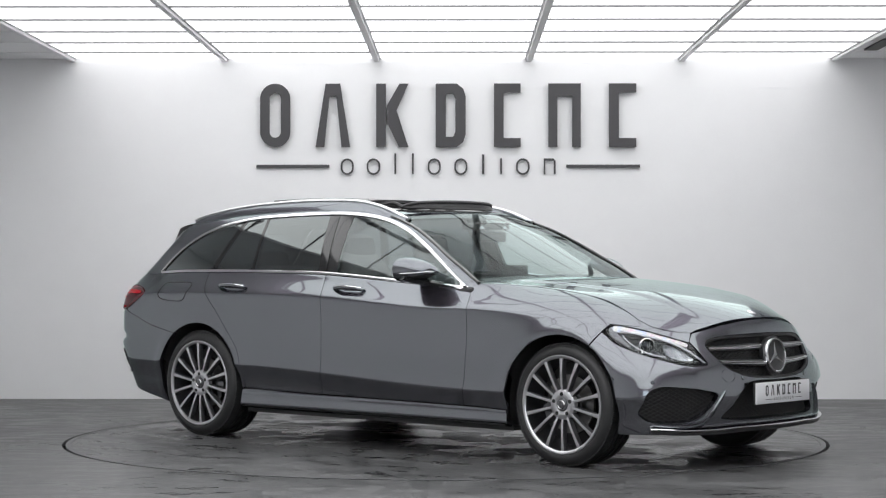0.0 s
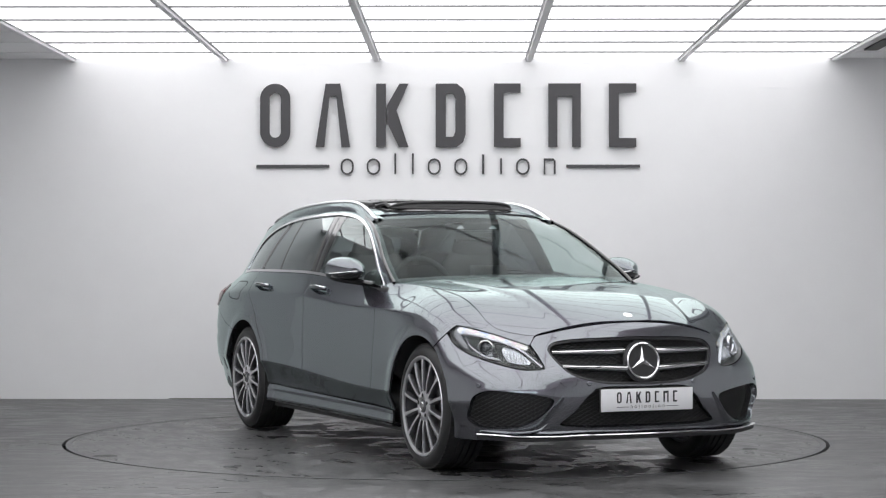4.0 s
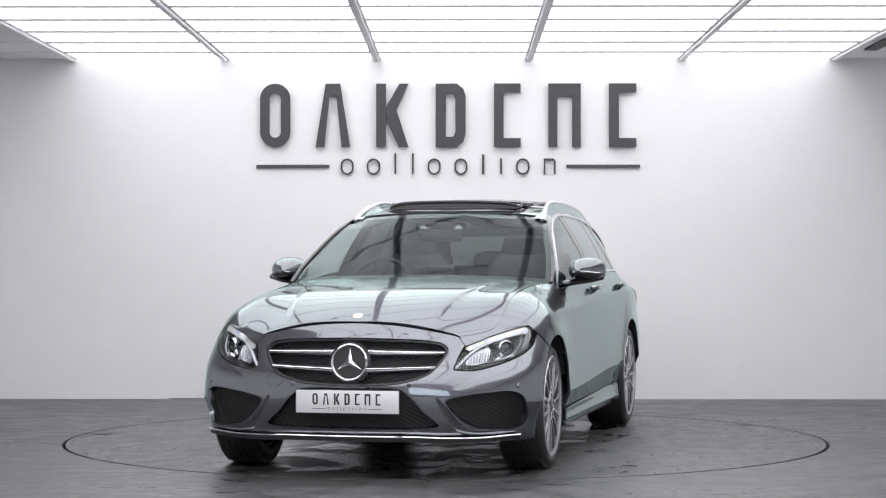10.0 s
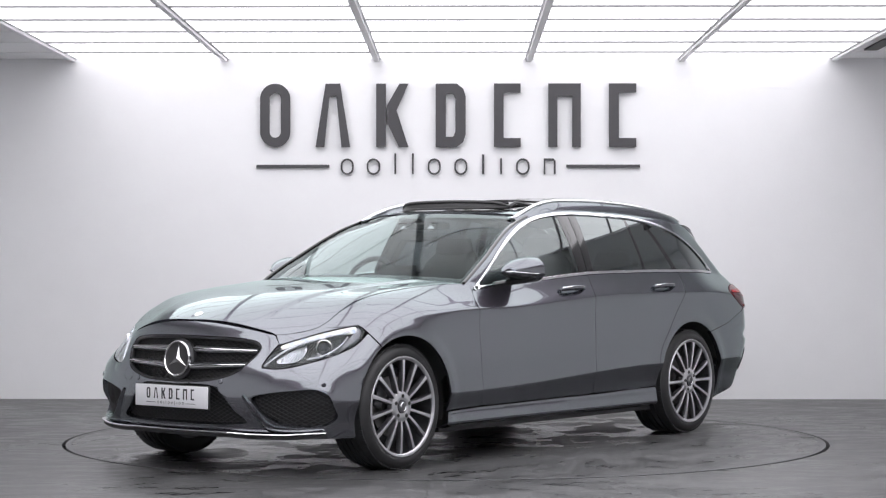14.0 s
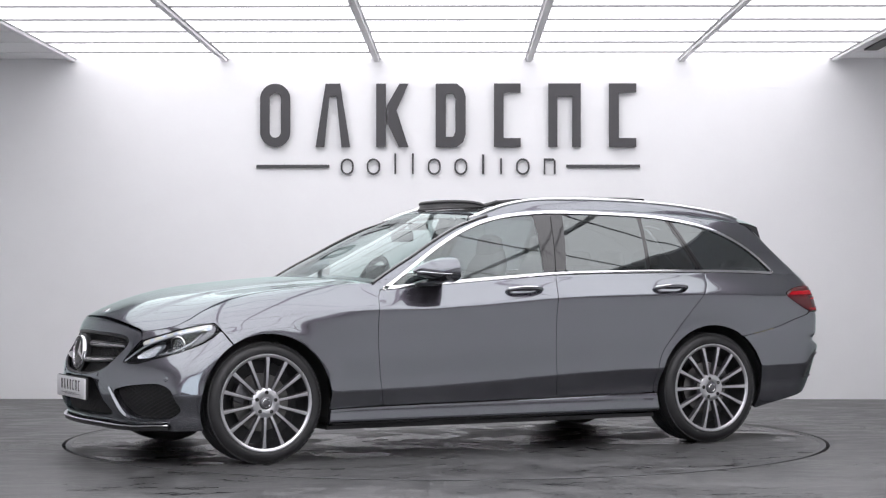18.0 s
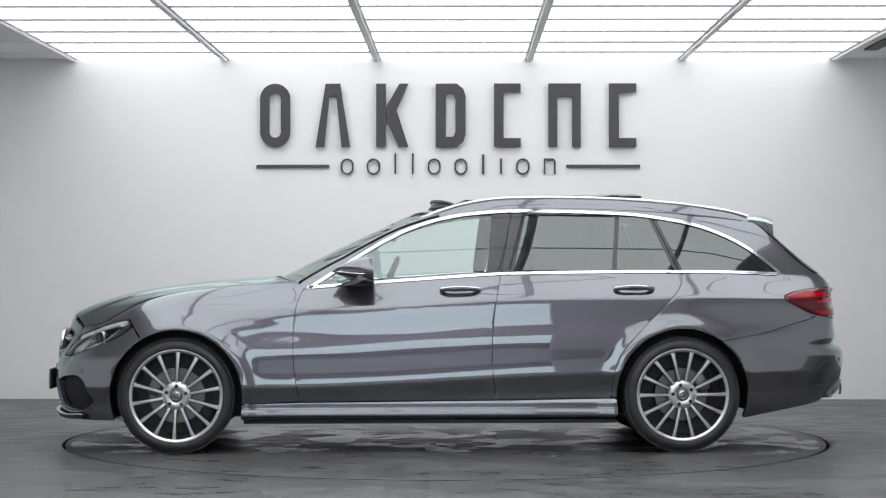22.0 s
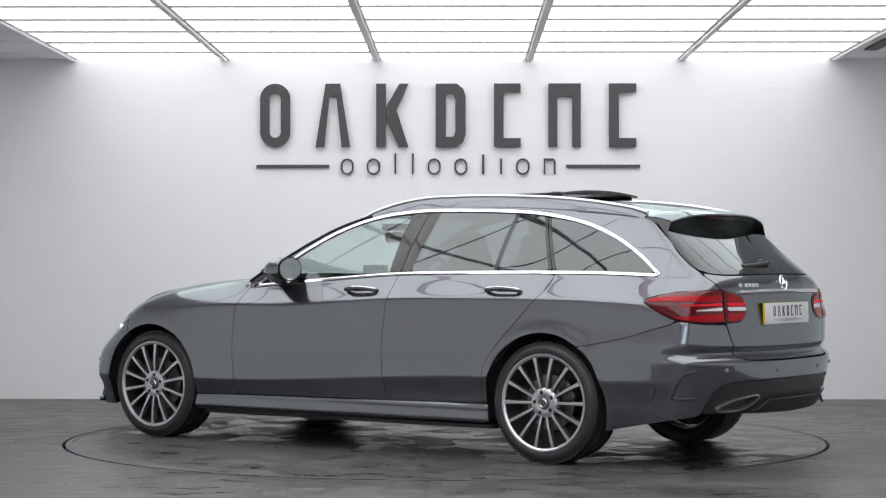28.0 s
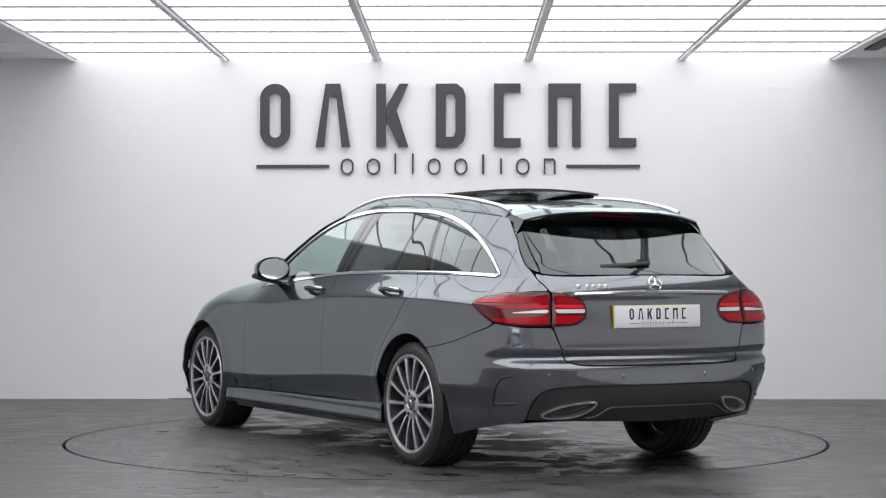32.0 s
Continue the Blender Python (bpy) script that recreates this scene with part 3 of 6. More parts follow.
def loft(rows, close=False):
    """A surface through rows of points."""
    bm = bmesh.new()
    v = [[bm.verts.new(p) for p in r] for r in rows]
    for a, b in zip(v, v[1:]):
        for j in range(len(a) - (0 if close else 1)):
            bm.faces.new((a[j], a[(j + 1) % len(a)], b[(j + 1) % len(a)], b[j]))
    bmesh.ops.recalc_face_normals(bm, faces=bm.faces)
    return bm


# ---- the car ----
def arc(cx, r, a0, a1, n=24):
    return [(cx + r * math.cos(radians(a)), HUB + r * math.sin(radians(a))) for a in np.linspace(a0, a1, n)]


ARCH_F, ARCH_R = 0.368, 0.372
DOOR_A = [(0.852, 0.292), (0.880, 0.42), (0.892, 0.60), (0.886, 0.75), (0.868, 0.855), (0.834, 0.922)]
DOOR_B = [(-0.250, 0.302), (-0.230, 0.42), (-0.224, 0.60), (-0.236, 0.78), (-0.255, 0.90), (-0.278, 1.0)]
DOOR_C = [(-0.895, 0.312), (-0.90, 0.40), (-0.935, 0.535), (-1.02, 0.645), (-1.14, 0.77), (-1.26, 0.895), (-1.298, 0.95), (-1.308, 1.008)]
SILL = [(1.178, 0.283), (0.85, 0.290), (-0.25, 0.300), (-0.90, 0.310)]
DLO_LOW = [(0.825, 0.920), (0.6, 0.937), (0.3, 0.960), (-0.278, 0.998), (-0.8, 1.008), (-1.3, 1.010), (-1.6, 1.007), (-1.865, 0.996)]
DLO_TOP = [(-1.895, 1.012), (-1.77, 1.118), (-1.64, 1.200), (-1.48, 1.270), (-1.32, 1.313), (-1.13, 1.344), (-1.0, 1.357), (-0.68, 1.370), (-0.36, 1.373),
           (-0.197, 1.364), (-0.036, 1.345), (0.125, 1.308), (0.285, 1.248), (0.446, 1.163), (0.607, 1.063), (0.72, 0.990)]
SCREEN_EDGE = [(0.86, 0.957), (0.72, 1.040), (0.607, 1.100), (0.446, 1.190), (0.285, 1.268), (0.125, 1.322), (0.06, 1.338)]
LAMP = [(0.510, 0.545), (0.525, 0.60), (0.545, 0.655), (0.61, 0.682), (0.675, 0.711), (0.75, 0.737), ("x", 1.81, 0.749), ("x", 1.795, 0.728), ("x", 1.815, 0.69),
        ("x", 1.875, 0.650), (0.80, 0.612), (0.735, 0.578), (0.61, 0.542)]
GRILLE = [(0.0, 0.700), (0.30, 0.692), (0.43, 0.676), (0.472, 0.640), (0.452, 0.585), (0.385, 0.515), (0.24, 0.472), (0.0, 0.460)]
INTAKE = [(0.475, 0.385), (0.55, 0.414), (0.66, 0.430), (0.775, 0.437), (0.828, 0.410), (0.842, 0.355), (0.838, 0.295), (0.80, 0.254), (0.70, 0.248), (0.62, 0.256), (0.54, 0.30)]
TAIL_LAMP = [("x", -1.885, 0.867), ("x", -1.95, 0.905), ("x", -2.04, 0.921), (0.66, 0.928), (0.52, 0.918), (0.43, 0.888), (0.400, 0.838), (0.415, 0.795), (0.47, 0.762), (0.58, 0.755), (0.74, 0.757),
             ("x", -2.07, 0.772), ("x", -2.00, 0.800)]


def front_ring(points, mirror=True):
    """Half an outline in the front view, from the middle out, closed by its mirror image."""
    p = dense(points, 0.008, closed=False)
    full = np.concatenate([p, (p * [-1, 1])[::-1][1:-1]])
    return np.array(by_ys(full))


def mixed(points, front):
    """Points of the front or rear view, or ("x", x, z) of the side view, as (angle, z)."""
    return [by_x(p[1], p[2], front) if p[0] == "x" else by_y(p[0], p[1], front) for p in points]


def front_poly(points):
    return dense(mixed(points, True), 0.008)


def rear_poly(points):
    return dense(mixed(points, False), 0.008)


def run(points, step=0.01):
    return [tuple(p) for p in dense(points, step, closed=False)]


def build_flanks(car):
    a, b, c = run(DOOR_A), run(DOOR_B), run(DOOR_C)
    low = run(SILL)
    belt = run(DLO_LOW)
    # front wing: door gap, bonnet gap, lamp corner, arch
    top = [(x, float(BELT(x))) for x in np.linspace(0.86, 1.90, 64)]
    wing = a + [(0.848, 0.945)] + top + [(1.915, 0.755), (1.935, 0.736), (1.87, 0.746), (1.805, 0.753), (1.782, 0.715), (1.738, 0.645)] + arc(AXLE_F, ARCH_F, 58, 187) + [(1.0, 0.287)]
    panel("front_wing", lift_side, np.array(wing), PAINT, car, step=0.012, step_z=0.007)
    sill_ab = [p for p in low if -0.25 < p[0] < 0.852]
    belt_ab = [p for p in belt if -0.278 < p[0] < 0.825]
    door1 = a[::-1] + sill_ab + b + belt_ab[::-1]
    d1 = panel("front_door", lift_side, np.array(door1), PAINT, car, step=0.014, step_z=0.009)
    sill_bc = [p for p in low if -0.895 < p[0] < -0.25]
    belt_bc = [p for p in belt if -1.308 < p[0] < -0.278]
    door2 = b[::-1] + sill_bc + c + belt_bc[::-1]
    d2 = panel("rear_door", lift_side, np.array(door2), PAINT, car, step=0.014, step_z=0.009)
    # rear quarter: door gap, belt, window's rear edge, eave, tailgate gap, lamp, bumper gap, arch
    belt_c = [p for p in belt if p[0] < -1.308]
    back = run([(-1.895, 1.012), (-1.77, 1.118), (-1.64, 1.200), (-1.48, 1.270), (-1.32, 1.313)])
    eave = [(x, float(EAVE(x)) - 0.002) for x in np.linspace(-1.32, -1.755, 24)]
    gate = run([(-1.785, 1.288), (-1.905, 1.182)]) + [(-1.93, 1.155), (-1.93, 1.0)]
    under = run([(-1.93, 0.900), (-1.883, 0.868), (-2.00, 0.798), (-2.06, 0.774)]) + run([(-2.03, 0.752), (-1.93, 0.725), (-1.78, 0.680), (-1.60, 0.645), (-1.512, 0.632)])
    quarter = c + belt_c + back + eave + gate + under + arc(AXLE_R, ARCH_R, 125, -2)
    panel("rear_wing", lift_side, np.array(quarter), PAINT, car, step=0.012, step_z=0.009)
    corner = mixed([("x", -1.922, 0.897), ("x", -1.922, 1.0), ("x", -1.922, 1.10), ("x", -1.905, 1.178), (0.594, 1.188), (0.617, 1.12), (0.628, 1.06), (0.624, 1.02), (0.624, 0.99), (0.611, 0.962),
                    (0.593, 0.931), (0.66, 0.931), ("x", -2.04, 0.924), ("x", -1.95, 0.908)], False)
    panel("rear_wing_corner", lift_rear, np.array([p for q in zip(corner, corner[1:] + corner[:1]) for p in (q[0], tuple((np.array(q[0]) + np.array(q[1])) / 2))]), PAINT, car, gap=0.0, step=0.010, out=-0.0006)
    # sill skirts: a shoulder that flares out to an edge, and a dark lower lip
    def lift_sill(p):
        x, z = p[:, 0], p[:, 1]
        base = half(x, 0.30 + 0 * x) - 0.004
        flare = 0.005 * ease(0.262, 0.218, z) + 0.008 * ease(0.300, 0.285, z)
        return np.stack([x, base + flare - 0.05 * ease(0.214, 0.186, z), z], 1)

    WAYS[lift_sill] = WAYS[lift_side]
    skirt = [(1.175, 0.279), (0.85, 0.286), (-0.25, 0.296), (-0.925, 0.306), (-0.935, 0.203), (-0.25, 0.191), (0.85, 0.186), (1.185, 0.187)]
    panel("sill", lift_sill, np.array(skirt), PAINT, car, step=0.016, step_z=0.006)
    rows = []
    for x in np.linspace(1.17, -0.92, 50):
        y = float(half(x, 0.30)) - 0.001
        z = 0.205 + 0.006 * (1 - (x + 0.92) / 2.09)
        rows.append([(x, y - 0.002, z + 0.004), (x, y + 0.010, z - 0.001), (x, y + 0.006, z - 0.010), (x, y - 0.06, z - 0.022)])
    pair("sill_blade", loft(rows), BLACK, car, "gloss black lip under the sill")
    for s in (1, -1):
        bm = bmesh.new()
        box(bm, -0.93, 1.17, s * 0.62 - 0.2, s * 0.62 + 0.2, 0.165, 0.188)
        part("sill_underside", bm, TRIM, car, "black underside of the sill")
    flap = dense([(-1.715, 0.940), (-1.58, 0.948), (-1.435, 0.945), (-1.415, 0.925), (-1.44, 0.850), (-1.475, 0.828), (-1.60, 0.830), (-1.68, 0.842), (-1.715, 0.87)], 0.008)
    p, f = cut(flap, [inset(flap, 0.005)], 0.005)
    q = lift_side(p)
    part("fuel_flap_gap", sheet(q, facing(q, f, WAYS[lift_side]), 0.0, 0.0012, 0.0, True), TRIM, car, "thin dark gap round the fuel flap")
    # door handles with a recess behind each
    for x, z, door in ((-0.045, 0.913, d1), (-1.024, 0.918, d2)):
        for d, s in zip(door, (1, -1)):
            y = float(half(x, z))
            cup = bmesh.new()
            bmesh.ops.create_uvsphere(cup, u_segments=24, v_segments=12, radius=1, matrix=Matrix.Translation((x - 0.01, s * (y - 0.004), z - 0.012))
                                      @ Matrix.Diagonal((0.084, 0.009, 0.033, 1)))
            part("handle_cup", cup, PAINT, d)
            path = [(x + 0.108 * u, s * (y + 0.006 + 0.030 * (1 - u ** 4)), z + 0.004 + 0.010 * (1 - u * u)) for u in np.linspace(-1, 1, 25)]
            part("handle", tube(path, 0.013, 1.05, 10), PAINT, d, "body-coloured door handle")
            path = [(x + 0.106 * u, s * (y + 0.014 + 0.030 * (1 - u ** 4)), z + 0.012 + 0.010 * (1 - u * u)) for u in np.linspace(-1, 1, 25)]
            part("handle_strip", tube(path, 0.007, 0.8, 8), CHROME, d, "chrome strip on the handle")


def build_glasshouse(car):
    ring = np.array(run(DLO_LOW) + run(DLO_TOP + [(0.825, 0.921)])[:-1])
    inner = inset(ring, 0.016)
    panel("window_chrome", lift_side, ring, CHROME, car, holes=[inner], gap=0.0, step=0.005, out=0.005, soft=0.001, label="bright chrome window surround")
    poly = inset(ring, 0.014)

    def slice_of(x_low0, x_top0, x_low1, x_top1):
        """The part of the window band between two slanted lines."""
        def left(p, a, b):
            t = (p[1] - 1.0) / 0.36
            return p[0] - (a + (b - a) * t)

        def clip(pts, a, b, sign):
            out = []
            for i in range(len(pts)):
                p, q = pts[i], pts[(i + 1) % len(pts)]
                dp, dq = sign * left(p, a, b), sign * left(q, a, b)
                if dp >= 0:
                    out.append(p)
                if dp * dq < 0:
                    out.append(p + (q - p) * dp / (dp - dq))
            return np.array(out)
        pts = clip(poly, x_low0, x_top0, -1)
        return clip(pts, x_low1, x_top1, 1)

    kw = dict(gap=0.0, thick=0.004, out=-0.004, soft=0.0, step=0.02)
    panel("front_window", lift_side, slice_of(2, 2, -0.200, -0.235), GLASS, car, label="clear front side window", **kw)
    panel("rear_window", lift_side, slice_of(-0.345, -0.435, -0.905, -0.950), PRIVACY, car, label="dark tinted rear side window", **kw)
    panel("rear_window", lift_side, slice_of(-0.930, -0.975, -1.275, -1.125), PRIVACY, car, label="dark tinted small fixed window", **kw)
    panel("quarter_window", lift_side, slice_of(-1.325, -1.165, -3, -3), PRIVACY, car, label="dark tinted rear quarter window", **kw)
    kw = dict(gap=0.0, thick=0.02, out=-0.002, soft=0.001, step=0.02)
    panel("pillar_cover", lift_side, slice_of(-0.200, -0.235, -0.276, -0.350), BLACK, car, label="gloss black door pillar", **kw)
    panel("pillar_cover", lift_side, slice_of(-0.280, -0.354, -0.345, -0.435), BLACK, car, label="gloss black door pillar", **kw)
    panel("window_bar", lift_side, slice_of(-0.905, -0.950, -0.930, -0.975), BLACK, car, label="black window divider", **kw)
    panel("window_bar", lift_side, slice_of(-1.275, -1.125, -1.298, -1.143), BLACK, car, label="black window divider", **kw)
    panel("window_bar", lift_side, slice_of(-1.302, -1.147, -1.325, -1.165), BLACK, car, label="black window divider", **kw)
    # front pillars between windscreen and side windows
    edge = run(SCREEN_EDGE)
    low = [p for p in run(DLO_TOP + [(0.825, 0.921)]) if p[0] > 0.04]
    pillar = edge[::-1] + [(0.842, 0.925)] + low[::-1]
    panel("front_pillar", lift_side, np.array(pillar), PAINT, car, gap=0.001, step=0.008)
    # windscreen: spanned between the pillar edges, bulging forward
    def screen(b, a, grow=0.0):
        e = np.array(edge)
        s = np.linspace(0, 1, len(e))
        x, z = np.interp(b, s, e[:, 0]), np.interp(b, s, e[:, 1])
        y = float(half(x, z)) - 0.006
        cx, cz = 0.985 + (0.205 - 0.985) * b + 0.0 * b, 0.985 + (1.362 - 0.985) * (b ** 0.96)
        k = 1 - abs(a) ** 2.2
        return Vector((x + (cx - x) * k, a * y, z + (cz - z) * k + grow))
    rows = [[screen(b, a) for a in np.linspace(-1, 1, 41)] for b in np.linspace(0, 1, 40)]
    part("windscreen", loft(rows), SCREEN, car, "clear curved windscreen")
    for name, b0, b1 in (("screen_band", 0.94, 1.0), ("screen_band", 0.0, 0.05)):
        rows = [[screen(b, a, -0.003) for a in np.linspace(-1, 1, 41)] for b in np.linspace(b0, b1, 4)]
        part(name, loft(rows), BLACK, car, "black edge band of the windscreen")
    for s in (1, -1):
        rows = [[screen(b, s * a, -0.003) for a in np.linspace(0.955, 1.0, 4)] for b in np.linspace(0, 1, 30)]
        part("screen_band", loft(rows), BLACK, car, "black edge band of the windscreen")
    for s in (1, -1):
        path = [screen(b, s) + Vector((0.006, s * 0.004, 0.002)) for b in np.linspace(0, 1, 40)]
        part("screen_seal", tube(path, 0.011, 0.7, 8), BLACK, car, "black seal beside the windscreen")
    # cowl and wipers
    rows = [[Vector((p.x + dx, p.y, p.z + dz)) for p in (screen(0.0, a) for a in np.linspace(-1, 1, 31))] for dx, dz in ((-0.03, 0.0), (0.03, -0.012), (0.10, -0.018))]
    part("cowl", loft(rows), TRIM, car, "black plastic scuttle panel")
    for s0, s1 in ((-0.62, 0.05), (0.1, 0.60)):
        path = [screen(0.0, (s0 + (s1 - s0) * u)) + Vector((0.030, 0, -0.004)) for u in np.linspace(0, 1, 20)]
        part("wiper", tube(path, 0.007, 1.2, 6), TRIM, car, "black windscreen wiper")


def build_top(car):
    # bonnet
    xs = np.linspace(0.87, 1.90, 44)
    right = [(x, float(side_low(x, BELT(x))) - 0.002) for x in xs]
    tip = run([(1.912, right[-1][1] - 0.006), (1.965, 0.652), (2.05, 0.575), (2.108, 0.51)]) + run([(2.112, 0.485), (2.158, 0.35), (2.192, 0.18), (2.203, 0.0)])
    cowl = run([(0.87, right[0][1] - 0.01), (0.955, 0.55), (1.02, 0.3), (1.045, 0.0)])
    halfring = right + tip[1:]
    ring = np.array(halfring + [(x, -y) for x, y in halfring[::-1][1:]] + [(x, -y) for x, y in cowl[1:]] + cowl[::-1][1:-1])
    panel("bonnet", lift_hood, ring, PAINT, car, step=0.010, both=False, thick=0.02)
    # bonnet corners that close down on the headlamps
    low = mixed([(0.545, 0.658), (0.61, 0.685), (0.675, 0.714), (0.75, 0.740), ("x", 1.81, 0.752)], True)
    low = np.array(run(low, 0.02))
    low = wrap(low[:, 0], low[:, 1], True)
    high = np.array(run([(2.104, 0.512), (2.040, 0.575), (1.955, 0.645), (1.905, 0.664), (1.86, 0.672)], 0.008))
    u, v = np.linspace(0, 1, 30), np.linspace(0, 1, len(high))
    high = np.stack([np.interp(u, v, high[:, 0]), np.interp(u, v, high[:, 1])], 1)
    v = np.linspace(0, 1, len(low))
    low = np.stack([np.interp(u, v, low[:, i]) for i in range(3)], 1)
    for s in (1, -1):
        rows = []
        for k in np.linspace(0, 1, 7):
            rows.append([((1 - k) * a[0] + k * b[0], s * ((1 - k) * a[1] + k * b[1]), (1 - k) * a[2] + k * (float(hood_z(b[0], b[1])) - 0.003)) for a, b in zip(low, high)])
        part("bonnet_corner", loft(rows), PAINT, car, "bonnet edge above the headlamp")
    bm = bmesh.new()
    bmesh.ops.create_uvsphere(bm, u_segments=24, v_segments=12, radius=1, matrix=Matrix.Translation((2.148, 0, float(hood_z(2.148, 0)) + 0.001))
                              @ Euler((0, radians(25), 0)).to_matrix().to_4x4() @ Matrix.Diagonal((0.026, 0.026, 0.005, 1)))
    part("bonnet_badge", bm, SATIN, car, "small round silver badge")
    # roof with its eaves, and the dark glass field
    xs = np.linspace(0.055, -1.70, 60)
    eave = [(x, float(side(x, EAVE(x))) - 0.003) for x in xs]
    front = [(0.06 + 0.145 * (1 - (y / 0.59) ** 2), y) for y in np.linspace(-0.575, 0.575, 25)]
    rear = [(-1.70 - 0.05 * (1 - (y / 0.55) ** 2), y) for y in np.linspace(0.54, -0.54, 21)]
    ring = np.array(front + eave + rear + [(x, -y) for x, y in eave[::-1]])
    field = dense([(0.13, -0.30), (0.13, 0.30), (0.05, 0.435), (-0.2, 0.455), (-0.8, 0.455), (-1.22, 0.44), (-1.27, 0.38), (-1.27, -0.38), (-1.22, -0.44), (-0.8, -0.455),
                   (-0.2, -0.455), (0.05, -0.435)], 0.02)
    hole = dense([(0.04, -0.36), (0.04, 0.36), (0.0, 0.40), (-0.50, 0.40), (-0.54, 0.36), (-0.54, -0.36), (-0.50, -0.40), (0.0, -0.40)], 0.02)
    panel("roof", lift_roof, ring, PAINT, car, holes=[field], step=0.018, both=False)
    panel("roof_glass", lift_roof, field, BLACK, car, holes=[hole], gap=0.002, step=0.018, both=False, label="black panoramic roof glass", thick=0.02)
    # painted edge between the window chrome and the roof
    low = [p for p in run(DLO_TOP) if -1.33 < p[0] < 0.10]
    high = [(x, float(EAVE(x)) + 0.001) for x in np.linspace(0.10, -1.33, 60)]
    panel("roof_edge", lift_side, np.array(low + high), PAINT, car, gap=0.0, step=0.012, step_z=0.004, thick=0.004, out=-0.001)
    # sliding sunroof, raised over the rear of the roof
    rows = []
    for x in np.linspace(-0.43, -1.13, 16):
        k = (-0.43 - x) / 0.70
        rows.append([(x, y, float(roof_z(x, 0)) + 0.030 + 0.036 * k - 0.022 * (y / 0.41) ** 2) for y in np.linspace(-0.41, 0.41, 21)])
    bm = loft(rows)
    g = bmesh.ops.extrude_face_region(bm, geom=list(bm.faces))
    bmesh.ops.translate(bm, verts=[v for v in g["geom"] if isinstance(v, bmesh.types.BMVert)], vec=(0, 0, -0.012))
    bmesh.ops.recalc_face_normals(bm, faces=bm.faces)
    part("sunroof", bm, BLACK, car, "black glass sunroof raised open")
    for s in (1, -1):
        path = [(-0.30, s * 0.40, 1.425), (-0.55, s * 0.40, 1.44), (-0.9, s * 0.395, 1.445), (-1.1, s * 0.39, 1.445)]
        part("sunroof_arm", tube(path, 0.010, 1.2, 6), TRIM, car, "black sunroof slide")
    # wind deflector: a curved bar with arms on a strip of netting
    bow = [(0.085 - 0.13 * (y / 0.41) ** 4, y, 1.436 - 0.012 * (y / 0.41) ** 2 - 0.022 * (y / 0.40) ** 12) for y in np.linspace(-0.40, 0.40, 49)]
    part("deflector_bar", tube(bow, 0.012, 0.8, 8), TRIM, car, "black bar of the wind deflector")
    foot = [(x + 0.012, y, float(roof_z(x, y)) + 0.008) for x, y, z in bow]
    part("deflector_bar", tube(foot, 0.008, 0.8, 8), TRIM, car, "black bar of the wind deflector")
    part("deflector_net", loft([foot, [((a[0] + b[0]) / 2, a[1], (a[2] + b[2]) / 2) for a, b in zip(foot, bow)], bow]), MESH, car, "dark wind deflector netting")
    for s in (1, -1):
        end = bow[-1] if s > 0 else bow[0]
        part("deflector_arm", tube([end, (-0.10, s * 0.405, 1.428), (-0.25, s * 0.405, 1.415)], 0.011, 1.0, 6), TRIM, car, "black arm of the wind deflector")
    # roof rails
    rail = Curve((0.17, 1.322), (0.10, 1.352), (-0.04, 1.398), (-0.2, 1.430), (-0.53, 1.446), (-0.85, 1.442), (-1.18, 1.425), (-1.51, 1.387), (-1.66, 1.360), (-1.73, 1.340))
    path = [(x, 0.545 + 0.028 * float(ease(-0.25, 0.17, x)) - 0.012 * float(ease(-1.2, -1.73, x)), float(rail(x))) for x in np.linspace(0.17, -1.73, 70)]
    pair("roof_rail", tube(path, 0.012, 0.85, 10), SATIN, car, "satin silver roof rail")
    rows = []
    for i, (x, y, z) in enumerate(path):
        yo, yi = min(y + 0.030, float(side(x, EAVE(x))) - 0.006), y - 0.045
        zo, zi = float(roof_z(x, yo)) - 0.002, float(roof_z(x, yi)) - 0.002
        zt = max(z - 0.007, zi + 0.002) if 0 < i < len(path) - 1 else zi
        rows.append([(x, yo + 0.004, zo - 0.003), (x, y + 0.024, zo + 0.42 * (zt - zo)), (x, y + 0.016, zo + 0.75 * (zt - zo)), (x, y + 0.007, zt), (x, y - 0.008, zt), (x, y - 0.018, zi + 0.5 * (zt - zi)), (x, yi, zi)])
    pair("rail_base", loft(rows), PAINT, car, "painted roof shoulder under the rail")
    # aerial fin stands behind; spoiler over the rear window
    def spoil(v, a):
        y = 0.56 * a
        x = -1.703 - 0.05 * (1 - a * a) - 0.175 * v - 0.015 * (1 - a * a) * v
        return (x, y * (1 - 0.03 * v), float(roof_z(-1.70, y)) - 0.026 * v ** 1.15 + 0.008 * math.sin(math.pi * v))
    top = [[spoil(v, a) for a in np.linspace(-1, 1, 41)] for v in np.linspace(0, 1, 14)]
    lip = [[(x + dx, y, z + dz) for x, y, z in top[-1]] for dx, dz in ((0.002, -0.007), (0.03, -0.014))]
    part("spoiler", loft(top + lip), PAINT, car, "roof spoiler over the rear window")
    under = [[(x + 0.03 + 0.10 * v, y * 0.985, z - 0.014 - 0.055 * v) for x, y, z in top[-1]] for v in np.linspace(0, 1, 5)]
    part("spoiler_underside", loft(under), BLACK, car, "gloss black panel under the spoiler")
